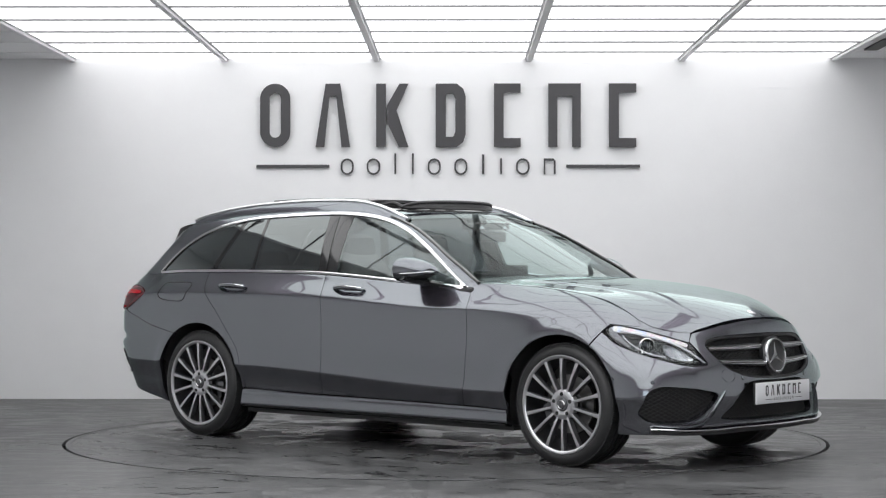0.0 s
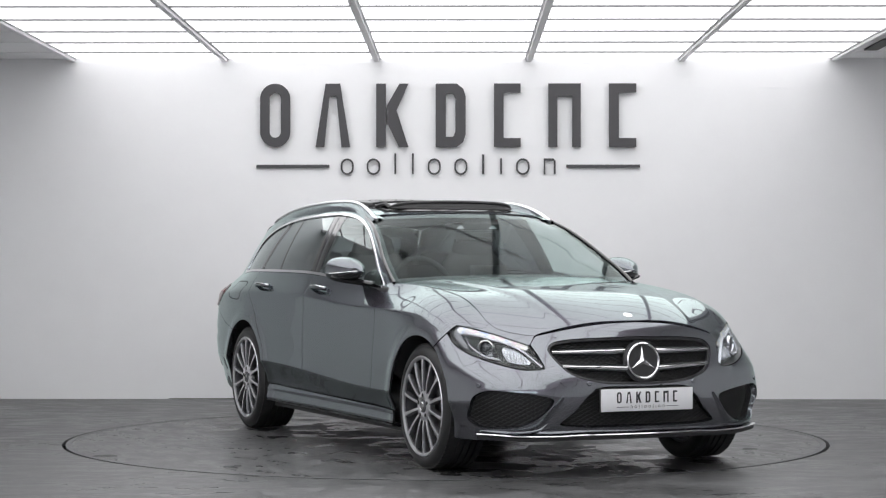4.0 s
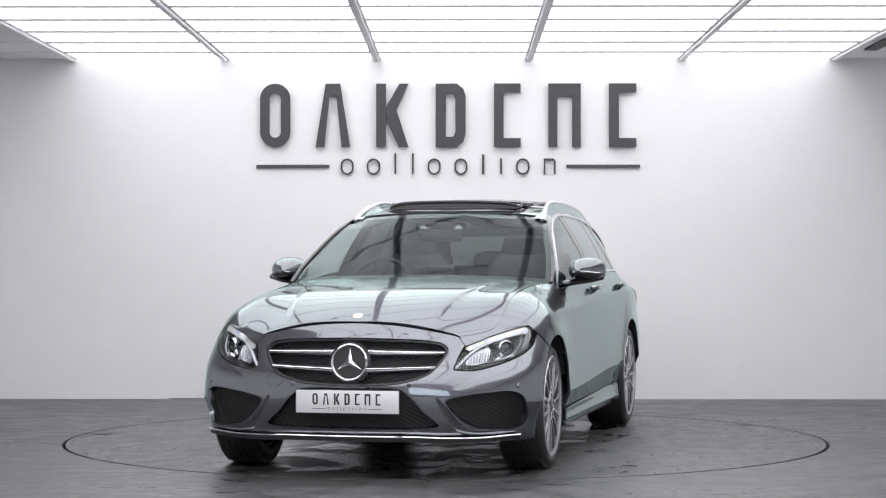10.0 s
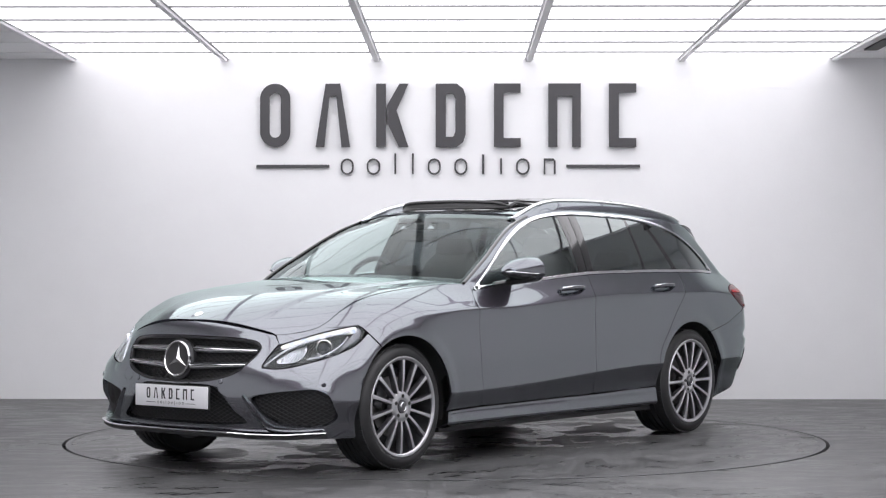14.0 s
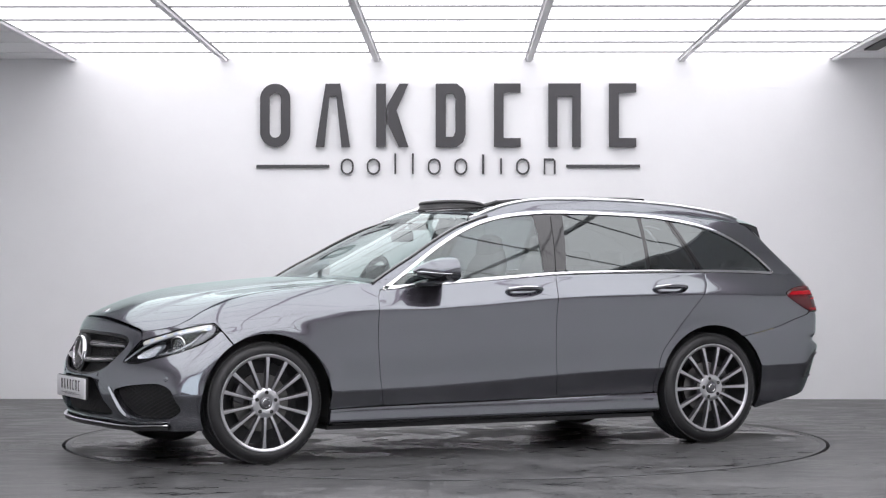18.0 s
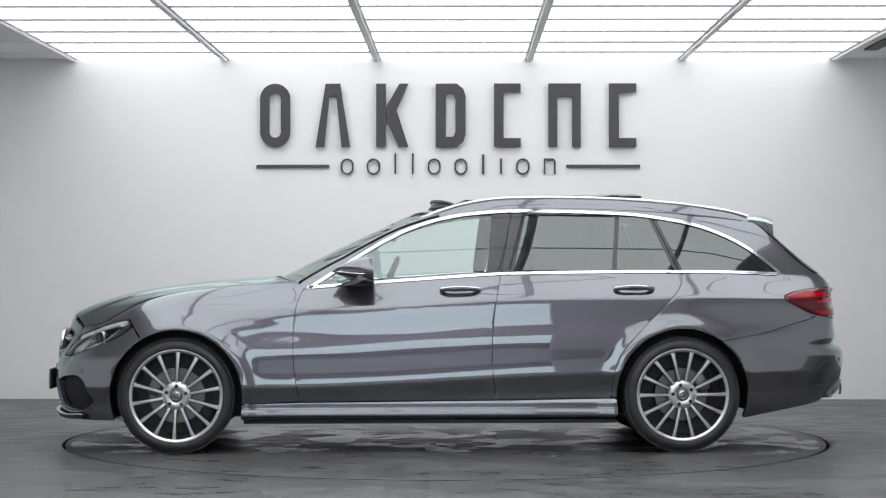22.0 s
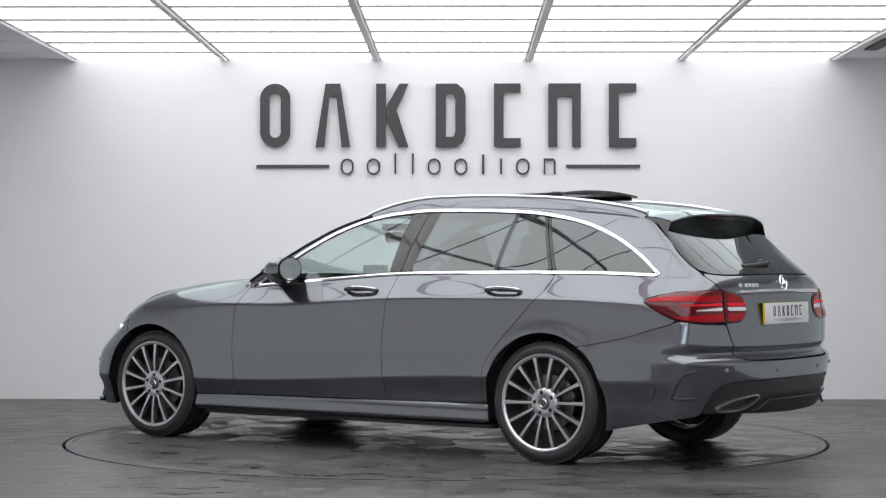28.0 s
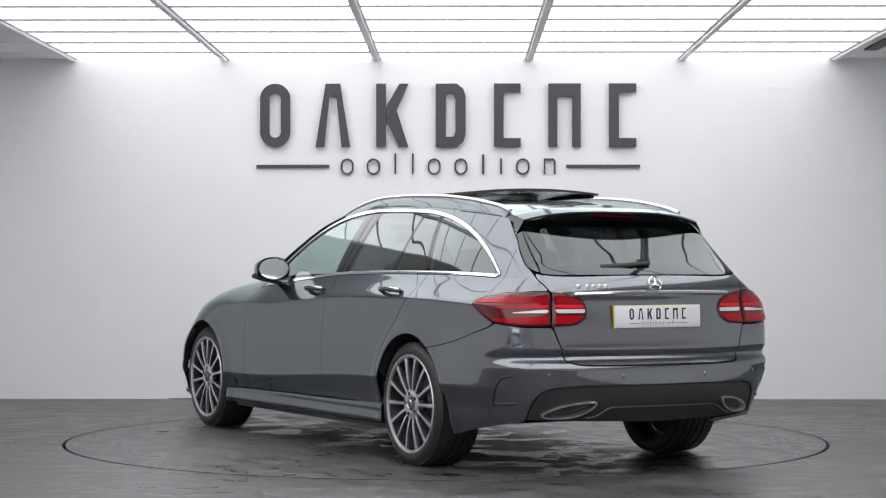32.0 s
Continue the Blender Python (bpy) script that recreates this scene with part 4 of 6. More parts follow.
    for s in (1, -1):
        rows = []
        for v in np.linspace(0, 1, 9):
            x, y, z = spoil(v, s)
            yb, zb = 0.562 + 0.024 * v, 1.290 - 0.075 * v
            low = (float(solve_x(yb, zb, False)) - 0.003, s * yb, zb)
            rows.append([(x + (low[0] - x) * k, y + (low[1] - y) * k, z - 0.004 + (low[2] - z + 0.004) * k) for k in np.linspace(0, 1, 6)])
        part("spoiler_fin", loft(rows), BLACK, car, "gloss black fin below the spoiler's end")
    path = [(-1.908 + 0.02 * (y / 0.15) ** 2, y, spoil(1, y / 0.56)[2] - 0.022) for y in np.linspace(-0.15, 0.15, 13)]
    part("brake_light", tube(path, 0.008, 0.9, 6), RED_DARK, car, "dark red high brake light")


def build_nose(car):
    grille, intake = front_ring(GRILLE), front_poly(INTAKE)
    lower = front_ring([(0.0, 0.452), (0.24, 0.450), (0.31, 0.405), (0.37, 0.335), (0.435, 0.262), (0.0, 0.250)])
    other = intake * [-1, 1]
    side_edge = [by_x(x, z) for x, z in arc(AXLE_F, ARCH_F, -22, 58)]
    top = [by_x(1.783, 0.712)] + run(mixed([("x", 1.815, 0.688), ("x", 1.875, 0.648), (0.80, 0.609), (0.735, 0.575), (0.61, 0.539), (0.510, 0.541)], True)) \
        + by_ys(run([(0.506, 0.556), (0.522, 0.61), (0.542, 0.662)])) + by_ys(run([(0.51, 0.703), (0.35, 0.738), (0.18, 0.762), (0.0, 0.770)], 0.015))
    bottom = by_ys(run([(0.0, 0.212), (0.4, 0.205), (0.62, 0.192), (0.76, 0.187)], 0.02))
    halfring = bottom + side_edge + top
    ring = np.array(halfring + [(-t, z) for t, z in halfring[::-1][1:-1]])
    b = panel("front_bumper", lift_front, ring, PAINT, car, holes=[grille, intake, other, lower], step=0.0085, step_z=0.0075, both=False, thick=0.035)[0]

    def back(p):
        q = wrap(p[:, 0], p[:, 1], True)
        q[:, 0] -= 0.035
        q[:, 1] *= 0.985
        return q

    WAYS[back] = WAYS[lift_front]

    def net(name, ring, holder, pitch, w):
        """A honeycomb-like net of slanted bars over the ring, with a dark pocket behind it."""
        panel(name, back, inset(ring, -0.004), MESH, holder, gap=0.0, step=0.02, both=False, thick=0.0, out=-0.03, soft=0)
        bm, bars = bmesh.new(), []
        lo, hi = ring.min(0), ring.max(0)
        for slope in (0.55, -0.55):
            z = lo[1] - abs(slope) * (hi[0] - lo[0])
            while z < hi[1] + abs(slope) * (hi[0] - lo[0]):
                n = int((hi[0] - lo[0]) / 0.008)
                t = np.linspace(lo[0], hi[0], n)
                p = np.stack([t, z + slope * (t - (lo[0] if slope > 0 else lo[0]))], 1)
                ok = within(p, [ring])
                i = 0
                while i < n:
                    if ok[i]:
                        j = i
                        while j + 1 < n and ok[j + 1]:
                            j += 1
                        if j > i:
                            bars += [p[i], p[(i + j) // 2], p[(i + j) // 2], p[j]]
                        i = j + 1
                    else:
                        i += 1
                z += pitch
        q = back(np.array(bars))
        for A, C in zip(q[::2], q[1::2]):
            if np.linalg.norm(A - C) < 1e-4:
                continue
            A, C, o, up = Vector(A), Vector(C), Vector((0.006, 0, 0)), Vector((0, 0, w))
            v = [bm.verts.new(k) for k in (A - up, C - up, C - up + o, A - up + o, A + up, C + up, C + up + o, A + up + o)]
            for f in ((3, 2, 6, 7), (0, 1, 2, 3), (7, 6, 5, 4)):
                bm.faces.new([v[k] for k in f])
        tagged(part(name.replace("mesh", "lattice"), bm, TRIM, holder, smooth=False), kind="stuff")

    net("intake_mesh", intake, b, 0.020, 0.0022)
    net("intake_mesh", other, b, 0.020, 0.0022)
    net("lower_mesh", lower, b, 0.020, 0.0022)
    net("grille_mesh", grille, b, 0.020, 0.0020)
    # grille: shell, twin louvres on each side, round emblem
    inner = inset(grille, 0.012)
    panel("grille_shell", lift_front, grille, SHELL, car, holes=[inner], gap=-0.002, step=0.006, both=False, out=-0.006, soft=0.003, label="dark grey grille surround")
    for z0, z1, w in ((0.618, 0.622, 0.452), (0.548, 0.535, 0.418)):
        for s in (1, -1):
            rows = []
            for u in np.linspace(0, 1, 16):
                y = 0.085 + (w - 0.085) * u
                z = z0 + (z1 - z0) * (1 - u) + 0.006
                x = float(solve_x(y, z, True)) - 0.008
                h = 0.017 - 0.006 * u
                rows.append([(x - 0.03, s * y, z - h), (x - 0.006, s * y, z - h), (x + 0.004, s * y, z - h * 0.4), (x + 0.002, s * y, z + h * 0.5), (x - 0.012, s * y, z + h), (x - 0.03, s * y, z + h)])
            part("louvre", loft(rows), LOUVRE, car, "silver grille louvre")
            path = [(r[2][0] + 0.001, r[2][1], r[3][2] - 0.003) for r in rows]
            part("louvre_strip", tube(path, 0.0055, 0.8, 6), CHROME, car, "chrome strip on the louvre")
    ex, ez = float(NOSE(0.58)) + 0.006, 0.578
    tilt = Euler((0, radians(-7), 0)).to_matrix().to_4x4()
    m = Matrix.Translation((ex, 0, ez)) @ tilt @ Matrix.Rotation(radians(-90), 4, "Z")
    em = part("emblem", lathe([(0.0, 0.080), (0.010, 0.082), (0.014, 0.087), (0.010, 0.093), (0.0, 0.095), (-0.02, 0.095), (-0.02, 0.080)], 64, True), CHROME, car, "chrome emblem ring", m=m)
    part("emblem_disc", lathe([(0.002, 0.0005), (0.002, 0.081), (-0.01, 0.082)], 48), TRIM, em, "black emblem disc")
    part("emblem_shape", cone_wedge(0.074), CHROME, em, "plain chrome shape in the ring")
    part("emblem_block", lathe([(-0.035, 0.10), (-0.006, 0.106), (-0.006, 0.094)], 48), SHELL, em)
    # chrome edge of the splitter
    path = []
    for y in np.linspace(-0.80, 0.80, 81):
        z = 0.214 - 0.006 * ease(0.30, 0.48, abs(y)) + 0.012 * ease(0.6, 0.8, abs(y))
        x = float(solve_x(y, z, True)) + 0.022
        path.append((x, y * 1.01, z))
    part("splitter_strip", tube(path, 0.011, 0.55, 8), CHROME, car, "chrome splitter strip")
    lipr = [[(x - d, y * (1 - 0.3 * d), z - 0.008 - dz) for x, y, z in path] for d, dz in ((-0.004, 0), (0.0, 0.016), (0.08, 0.022), (0.3, 0.02))]
    part("splitter", loft(lipr), TRIM, car, "black front splitter")
    # painted blade round the lower inner edge of each side intake
    blade = by_ys(run([(0.430, 0.405), (0.470, 0.350), (0.530, 0.270), (0.585, 0.240), (0.68, 0.232), (0.79, 0.238)], 0.012))
    for s in (1, -1):
        t = np.array(blade)
        q = wrap(t[:, 0], t[:, 1], True)
        rows = []
        for i, (x, y, z) in enumerate(q):
            u = i / (len(q) - 1)
            h = 0.032 * math.sin(math.pi * min(1, 0.08 + 0.9 * u)) ** 0.5
            n = Vector((math.cos(t[i][0]), math.sin(t[i][0]), 0))
            side_way = Vector((0, 0.75, 0.66)) if u < 0.4 else Vector((0, 0.75 * (1 - u) / 0.6, 1)).normalized()
            c = Vector((x, y, z))
            rows.append([(p.x, s * p.y, p.z) for p in (c - 0.9 * h * side_way - 0.003 * n, c + 0.35 * h * n - 0.2 * h * side_way, c + 0.5 * h * n + 0.25 * h * side_way, c + 0.6 * h * side_way - 0.004 * n)])
        part("intake_blade", loft(rows), PAINT, b, "raised painted blade beside the air intake")
    tow = by_ys([(-0.40 - 0.045 * math.cos(a) * 1.0, 0.487 + 0.036 * math.sin(a)) for a in np.linspace(0, 2 * math.pi, 28)[:-1]])
    tow = np.array(tow)
    p, f = cut(tow, [inset(tow, 0.0025)], 0.004)
    q = lift_front(p)
    part("tow_cover_gap", sheet(q, facing(q, f, WAYS[lift_front]), 0.0, 0.0008, 0.0), TRIM, b, "thin dark gap round the towing cover")
    # sensors and tow cover
    for y, z in ((0.30, 0.470), (0.806, 0.462)):
        for s in (1, -1):
            x = float(solve_x(y, z, True))
            n = Vector((1, s * (0.15 if y < 0.5 else 1.3), 0)).normalized()
            mm = Matrix.Translation((x, s * y, z)) @ n.to_track_quat("Y", "Z").to_matrix().to_4x4()
            part("parking_sensor", lathe([(0.004, 0.0005), (0.004, 0.009), (0.001, 0.0125), (-0.004, 0.0125)], 20), PAINT, b, m=mm)
    # number plate
    plate(car, "front_plate", Matrix.Translation((2.345, 0.0, 0.387)) @ Matrix.Rotation(radians(90), 4, "Z"), False)
    build_headlamps(car)


def cone_wedge(r):
    """A plain triangular boss, seen along +y."""
    bm = bmesh.new()
    tip = bm.verts.new((0, 0.012, 0))
    v = [bm.verts.new((r * math.sin(radians(a)), 0.003, r * math.cos(radians(a)))) for a in (0, 120, 240)]
    w = [bm.verts.new((0.20 * r * math.sin(radians(a)), 0.003, 0.20 * r * math.cos(radians(a)))) for a in (60, 180, 300)]
    for i in range(3):
        bm.faces.new((tip, v[i], w[i]))
        bm.faces.new((tip, w[i], v[(i + 1) % 3]))
    bmesh.ops.recalc_face_normals(bm, faces=bm.faces)
    return bm


def build_headlamps(car):
    ring = front_poly(LAMP)

    def deep(p):
        q = wrap(p[:, 0], p[:, 1], True)
        n = np.stack([np.cos(p[:, 0] * 0.9), np.sin(p[:, 0] * 0.9), 0 * p[:, 0]], 1)
        q = q - 0.055 * n
        q[:, 2] -= 0.060 * np.clip((p[:, 1] - 0.60) / 0.14, 0, 1)
        return q

    WAYS[deep] = WAYS[lift_front]
    for s in (1, -1):
        lamp = new("headlamp")
        lamp.parent = car
        p, f = cut(inset(ring, 0.003), (), 0.012)
        q = lift_front(p)
        f = facing(q, f, WAYS[lift_front])
        part("lens", sheet(q, f, 0.0, 0.0, 0.001, s < 0), LENS, lamp, "clear headlamp lens")
        p, f = cut(ring, (), 0.02)
        q = deep(p)
        f = facing(q, f, WAYS[lift_front])
        part("lamp_bowl", sheet(q, f, 0.0, 0.0, 0, s < 0), BOWL, lamp, "dark headlamp housing")
        rim = lift_front(ring)
        n = np.stack([np.cos(ring[:, 0] * 0.9), np.sin(ring[:, 0] * 0.9), 0 * ring[:, 0]], 1)
        rows = [[(x, s * y, z) for x, y, z in r] for r in (rim - 0.003 * n, (rim - 0.003 * n + deep(ring)) / 2, deep(ring))]
        part("lamp_wall", loft(rows, close=True), BOWL, lamp, "dark headlamp housing")
        # prismatic band under the upper edge of the lens
        band = front_poly([(0.552, 0.650, "c"), (0.61, 0.677), (0.675, 0.706), (0.75, 0.731), ("x", 1.822, 0.743, "c"), ("x", 1.835, 0.716, "c"), (0.75, 0.700), (0.675, 0.676), (0.61, 0.652), (0.562, 0.632, "c")])
        p, f = cut(band, (), 0.012)
        q = lift_front(p) - 0.008 * np.stack([np.cos(p[:, 0] * 0.9), np.sin(p[:, 0] * 0.9), 0 * p[:, 0]], 1)
        f = facing(q, f, WAYS[lift_front])
        part("prism_band", sheet(q, f, 0.004, 0.0, 0.0, s < 0), PRISM, lamp, "pale prismatic indicator band")

        def behind(points, d):
            """Points of the front view, d behind the lens."""
            t = np.array(by_ys(points))
            q = wrap(t[:, 0], t[:, 1], True) - d * np.stack([np.cos(t[:, 0] * 0.9), np.sin(t[:, 0] * 0.9), 0 * t[:, 0]], 1)
            return [Vector((a, s * b, c)) for a, b, c in q]

        # light guide: a pale brow that sweeps down to the inner tip
        guide = run([(0.790, 0.718), (0.75, 0.704), (0.70, 0.688), (0.63, 0.660), (0.575, 0.620), (0.535, 0.573), (0.516, 0.550)], 0.012)
        part("light_guide", tube(behind(guide, 0.010), 0.010, 0.6, 8), GUIDE, lamp, "pale daytime light guide")
        # bright inner reflector and projector
        refl = front_poly([(0.560, 0.566), (0.580, 0.598), (0.615, 0.632), (0.660, 0.646), (0.672, 0.610), (0.664, 0.580), (0.62, 0.564)])
        p, f = cut(refl, (), 0.012)
        q = wrap(p[:, 0], p[:, 1], True)
        n = np.stack([np.cos(p[:, 0] * 0.9), np.sin(p[:, 0] * 0.9), 0 * p[:, 0]], 1)
        c = q.mean(0)
        dist = np.linalg.norm(q - c, axis=1)
        q = q - (0.022 + 0.02 * (1 - (dist / dist.max()) ** 2))[:, None] * n
        f = facing(q, f, WAYS[lift_front])
        part("reflector", sheet(q, f, 0.01, 0.0, 0.0, s < 0), REFLECTOR, lamp, "faceted bright reflector")
        for y in np.linspace(0.585, 0.660, 7):
            path = behind([(y, z) for z in np.linspace(0.574, 0.590 + 0.55 * min(y - 0.57, 0.065), 6)], 0.020)
            part("reflector_rib", tube(path, 0.0028, 1.0, 5, up=(1, 0, 0)), GUIDE, lamp, "clear upright lens rib")
        rows = [[(x, y, z) for x, y, z in behind([(yy, zz) for yy in np.linspace(0.70, 0.79, 8)], d)] for zz, d in ((0.588, 0.030), (0.600, 0.042), (0.612, 0.050))]
        part("lamp_shelf", loft(rows), CHROME, lamp, "chrome shelf below the projector")
        outer = front_poly([("x", 1.822, 0.738), ("x", 1.812, 0.722), ("x", 1.835, 0.690), ("x", 1.89, 0.656), (0.80, 0.626), (0.802, 0.66), (0.806, 0.70)])
        p, f = cut(outer, (), 0.012)
        q = lift_front(p) - 0.014 * np.stack([np.cos(p[:, 0] * 0.9), np.sin(p[:, 0] * 0.9), 0 * p[:, 0]], 1)
        part("side_reflector", sheet(q, facing(q, f, WAYS[lift_front]), 0.0, 0.0, 0.0, s < 0), SATIN_DARK, lamp, "dark silver side reflector")
        m = Matrix.Translation(behind([(0.735, 0.640)], 0.035)[0]) @ Vector((1, s * 0.9, 0)).to_track_quat("Y", "Z").to_matrix().to_4x4()
        pr = part("projector", lathe([(0.012, 0.036), (0.020, 0.038), (0.016, 0.042), (-0.02, 0.044)], 40), CHROME, lamp, "chrome projector ring", m=m)
        part("projector_lens", lathe([(0.020, 0.0005), (0.016, 0.016), (0.006, 0.028), (-0.004, 0.036)], 32), EYE_GLASS, pr, "dark projector lens")
        path = behind(run([(0.690, 0.585), (0.752, 0.602), (0.788, 0.645), (0.795, 0.695)], 0.012), 0.018)
        part("light_guide", tube(path, 0.004, 1.0, 6), GUIDE, lamp, "thin pale light guide")


def plate(car, name, m, yellow):
    """A number plate; the words on it are drawn as plain bars and rings. Its face looks along -y of m."""
    bm = boxed(-0.262, 0.262, -0.004, 0.010, -0.056, 0.056, bevel=0.003)
    p = part(name, bm, PLATE, car, "white dealer plate with dark plain marks", m=m)
    if yellow:
        part("plate_rim", boxed(-0.264, 0.264, 0.003, 0.016, -0.058, 0.058, bevel=0.002), YELLOW, p, "yellow plate edge")
    else:
        part("plate_rim", boxed(-0.265, 0.265, 0.004, 0.018, -0.059, 0.059, bevel=0.003), TRIM, p)
    for u, w, shape in SIGN_BIG:
        part("mark", prism_at(shape, u * 0.340, 0.013, w * 0.340, 0.056, -0.0045), INK, p, smooth=False)
    for u, w, lo, hi, shape in SIGN_SMALL:
        part("mark", prism_at(shape, u * 0.340, -0.034 + 0.008 * lo, w * 0.340, 0.018 * (hi - lo), -0.0045), INK, p, smooth=False)
    for s in (1, -1):
        part("mark", boxed(s * 0.143 - 0.034, s * 0.143 + 0.034, -0.0050, -0.0035, -0.0355, -0.0330), INK, p, smooth=False)


def build_tail(car):
    lamp = rear_poly(TAIL_LAMP)
    # tailgate lower panel
    gate_half = [(0.0, 0.563), (0.43, 0.566), (0.512, 0.580), (0.542, 0.64), (0.565, 0.70), (0.582, 0.752)]
    up = [(0.588, 0.930), (0.606, 0.962), (0.620, 0.99), (0.613, 1.017)]
    topline = [(0.585, 1.010), (0.50, 1.003), (0.40, 1.002), (0.2, 1.006), (0.0, 1.007)]
    p = run(gate_half) + run(up) + run(topline)
    ring = np.array(by_ys(p, False) + [(-t, z) for t, z in by_ys(p, False)[::-1][1:-1]])
    inner_lamp = clip_ring(lamp, by_y(0.584, 0.83, False)[0], False)
    holes = [inner_lamp, inner_lamp * [-1, 1]]
    gate = panel("tailgate", lift_rear, ring, PAINT, car, holes=holes, step=0.010, both=False)[0]
    # rear window with its black border
    win = run([(0.0, 1.010), (0.30, 1.009), (0.50, 1.008), (0.585, 1.016)]) + run([(0.618, 1.035), (0.624, 1.06), (0.613, 1.12), (0.588, 1.20), (0.553, 1.285)]) + run([(0.40, 1.292), (0.0, 1.296)])
    wt = by_ys(win, False)
    ring = np.array(wt + [(-t, z) for t, z in wt[::-1][1:-1]])
    inner = rear_poly([(-0.47, 1.022), (0.0, 1.018), (0.47, 1.022), (0.49, 1.05), (0.455, 1.235), (0.40, 1.255), (0.0, 1.262), (-0.40, 1.255), (-0.455, 1.235), (-0.49, 1.05)])
    panel("rear_window", lift_rear, ring, PRIVACY_REAR, car, holes=[], step=0.014, both=False, thick=0.006, label="dark tinted tailgate window")
    panel("window_band", lift_rear, ring, BLACK, car, holes=[inner], step=0.010, both=False, thick=0.006, out=-0.004, label="gloss black window border")
    # chrome handle strip, badge bars, emblem
    path = [(float(solve_x(y, 0.915, False)) - 0.006, y, 0.913 + 0.006 * (1 - (y / 0.47) ** 2)) for y in np.linspace(-0.47, 0.47, 41)]
    part("tailgate_strip", tube(path, 0.011, 1.1, 8), CHROME, car, "chrome strip above the plate")
    for y0, y1 in ((0.452, 0.424), (0.402, 0.378), (0.370, 0.346), (0.338, 0.314), (0.304, 0.280)):
        yc = (y0 + y1) / 2
        x = float(solve_x(yc, 0.952, False))
        n = Vector((-1, 0.25, 0.12)).normalized()
        m = Matrix.Translation((x - 0.001, yc, 0.952)) @ n.to_track_quat("-Y", "Z").to_matrix().to_4x4()
        part("badge_bar", boxed(-0.011, 0.011, -0.004, 0.004, -0.010, 0.010, bevel=0.002), CHROME, car, "small chrome badge bar", m=m)
    m = Matrix.Translation((float(TAIL(0.965)) - 0.006, 0, 0.965)) @ Euler((0, radians(14), 0)).to_matrix().to_4x4() @ Matrix.Rotation(radians(90), 4, "Z")
    em = part("rear_emblem", lathe([(0.0, 0.034), (0.006, 0.037), (0.0, 0.040), (-0.006, 0.037)], 40, True), CHROME, car, "chrome emblem ring", m=m)
    part("emblem_shape", cone_wedge(0.034), CHROME, em, "plain chrome shape in the ring")
    plate(car, "rear_plate", Matrix.Translation((-2.287, 0.0, 0.800)) @ Euler((0, radians(2), 0)).to_matrix().to_4x4() @ Matrix.Rotation(radians(-90), 4, "Z"), True)
    # wiper
    hub = part("rear_wiper", tube([(-2.05, 0.0, 1.062), (-2.150, 0.0, 1.066)], 0.024, 1.0, 14), TRIM, car, "black rear wiper")
    part("wiper_arm", tube([(-2.150, -0.04, 1.068), (-2.152, 0.10, 1.058), (-2.142, 0.25, 1.050)], 0.015, 0.8, 8), TRIM, hub)
    part("wiper_blade", tube([(-2.125, 0.36, 1.040), (-2.140, 0.18, 1.044), (-2.145, 0.02, 1.050)], 0.009, 1.2, 6), TRIM, hub)
    # tail lamps: an outer and an inner half each
    outer_lamp = clip_ring(lamp, by_y(0.588, 0.83, False)[0], True)
    for s in (1, -1):
        lampo = new("tail_lamp")
        lampo.parent = car
        for name, r in (("outer_lens", outer_lamp), ("inner_lens", inner_lamp)):
            p, f = cut(inset(r, 0.0025), (), 0.009)
            q = lift_rear(p)
            f = facing(q, f, WAYS[lift_rear])
            part(name, sheet(q, f, 0.02, 0.006, 0.004, s < 0), RED_DARK, lampo, "dark red tail lamp lens")
            lo, hi = r[:, 0].min(), r[:, 0].max()
            for nm, z0, z1, mat in (("red_band", 0.868, 0.904, RED), ("red_band", 0.757, 0.806, RED), ("white_band", 0.820, 0.839, CLEAR_LENS), ("light_bar", 0.846, 0.862, RED_LIT)):
                a = 0.16 if nm == "white_band" and name == "outer_lens" else 0.012
                band = [(lo + 0.012, z0, "c"), (lo + 0.012, z1, "c"), (hi - a, z1 - (0.02 if name == "outer_lens" else 0), "c"), (hi - a - 0.01, z0, "c")]
                rr = dense(band, 0.01)
                keep = within(rr, [inset(r, 0.006)])
                if keep.sum() < 6:
                    continue
                pp, ff = cut(rr, (), 0.008, 0.005)
                mid = within(pp, [inset(r, 0.008)])
                ff = [f for f in ff if all(mid[v] for v in f)]
                if not ff:
                    continue
                q = lift_rear(pp)
                ff = facing(q, ff, WAYS[lift_rear])
                part(nm, sheet(q, ff, 0.0, 0.008, 0.0, s < 0), mat, lampo, {"white_band": "pale clear lamp band", "light_bar": "bright red light bar"}.get(nm, "red lamp band"))
    # bumper with black lower part and exhaust trims
    side_edge = [by_x(x, z, False) for x, z in arc(AXLE_R, ARCH_R, 202, 126)]
    gap_line = [by_x(x, z, False) for x, z in run([(-1.512, 0.631), (-1.60, 0.644), (-1.78, 0.679), (-1.93, 0.724), (-2.03, 0.750), (-2.07, 0.770)])]
    under_lamp = by_ys(run([(0.74, 0.752), (0.66, 0.750), (0.60, 0.750)]), False)
    gate_edge = by_ys(run([(0.586, 0.748), (0.569, 0.70), (0.546, 0.64), (0.515, 0.577), (0.43, 0.560), (0.0, 0.557)]), False)
    low = by_ys(run([(0.0, 0.464), (0.40, 0.462), (0.56, 0.454), (0.637, 0.435), (0.676, 0.385), (0.690, 0.285)]), False)
    bottom = [by_x(x, z, False) for x, z in run([(-2.10, 0.274), (-1.88, 0.235), (-1.66, 0.192)])]
    halfring = low + bottom + side_edge + gap_line + under_lamp + gate_edge
    ring = np.array(halfring + [(-t, z) for t, z in halfring[::-1][1:-1]])
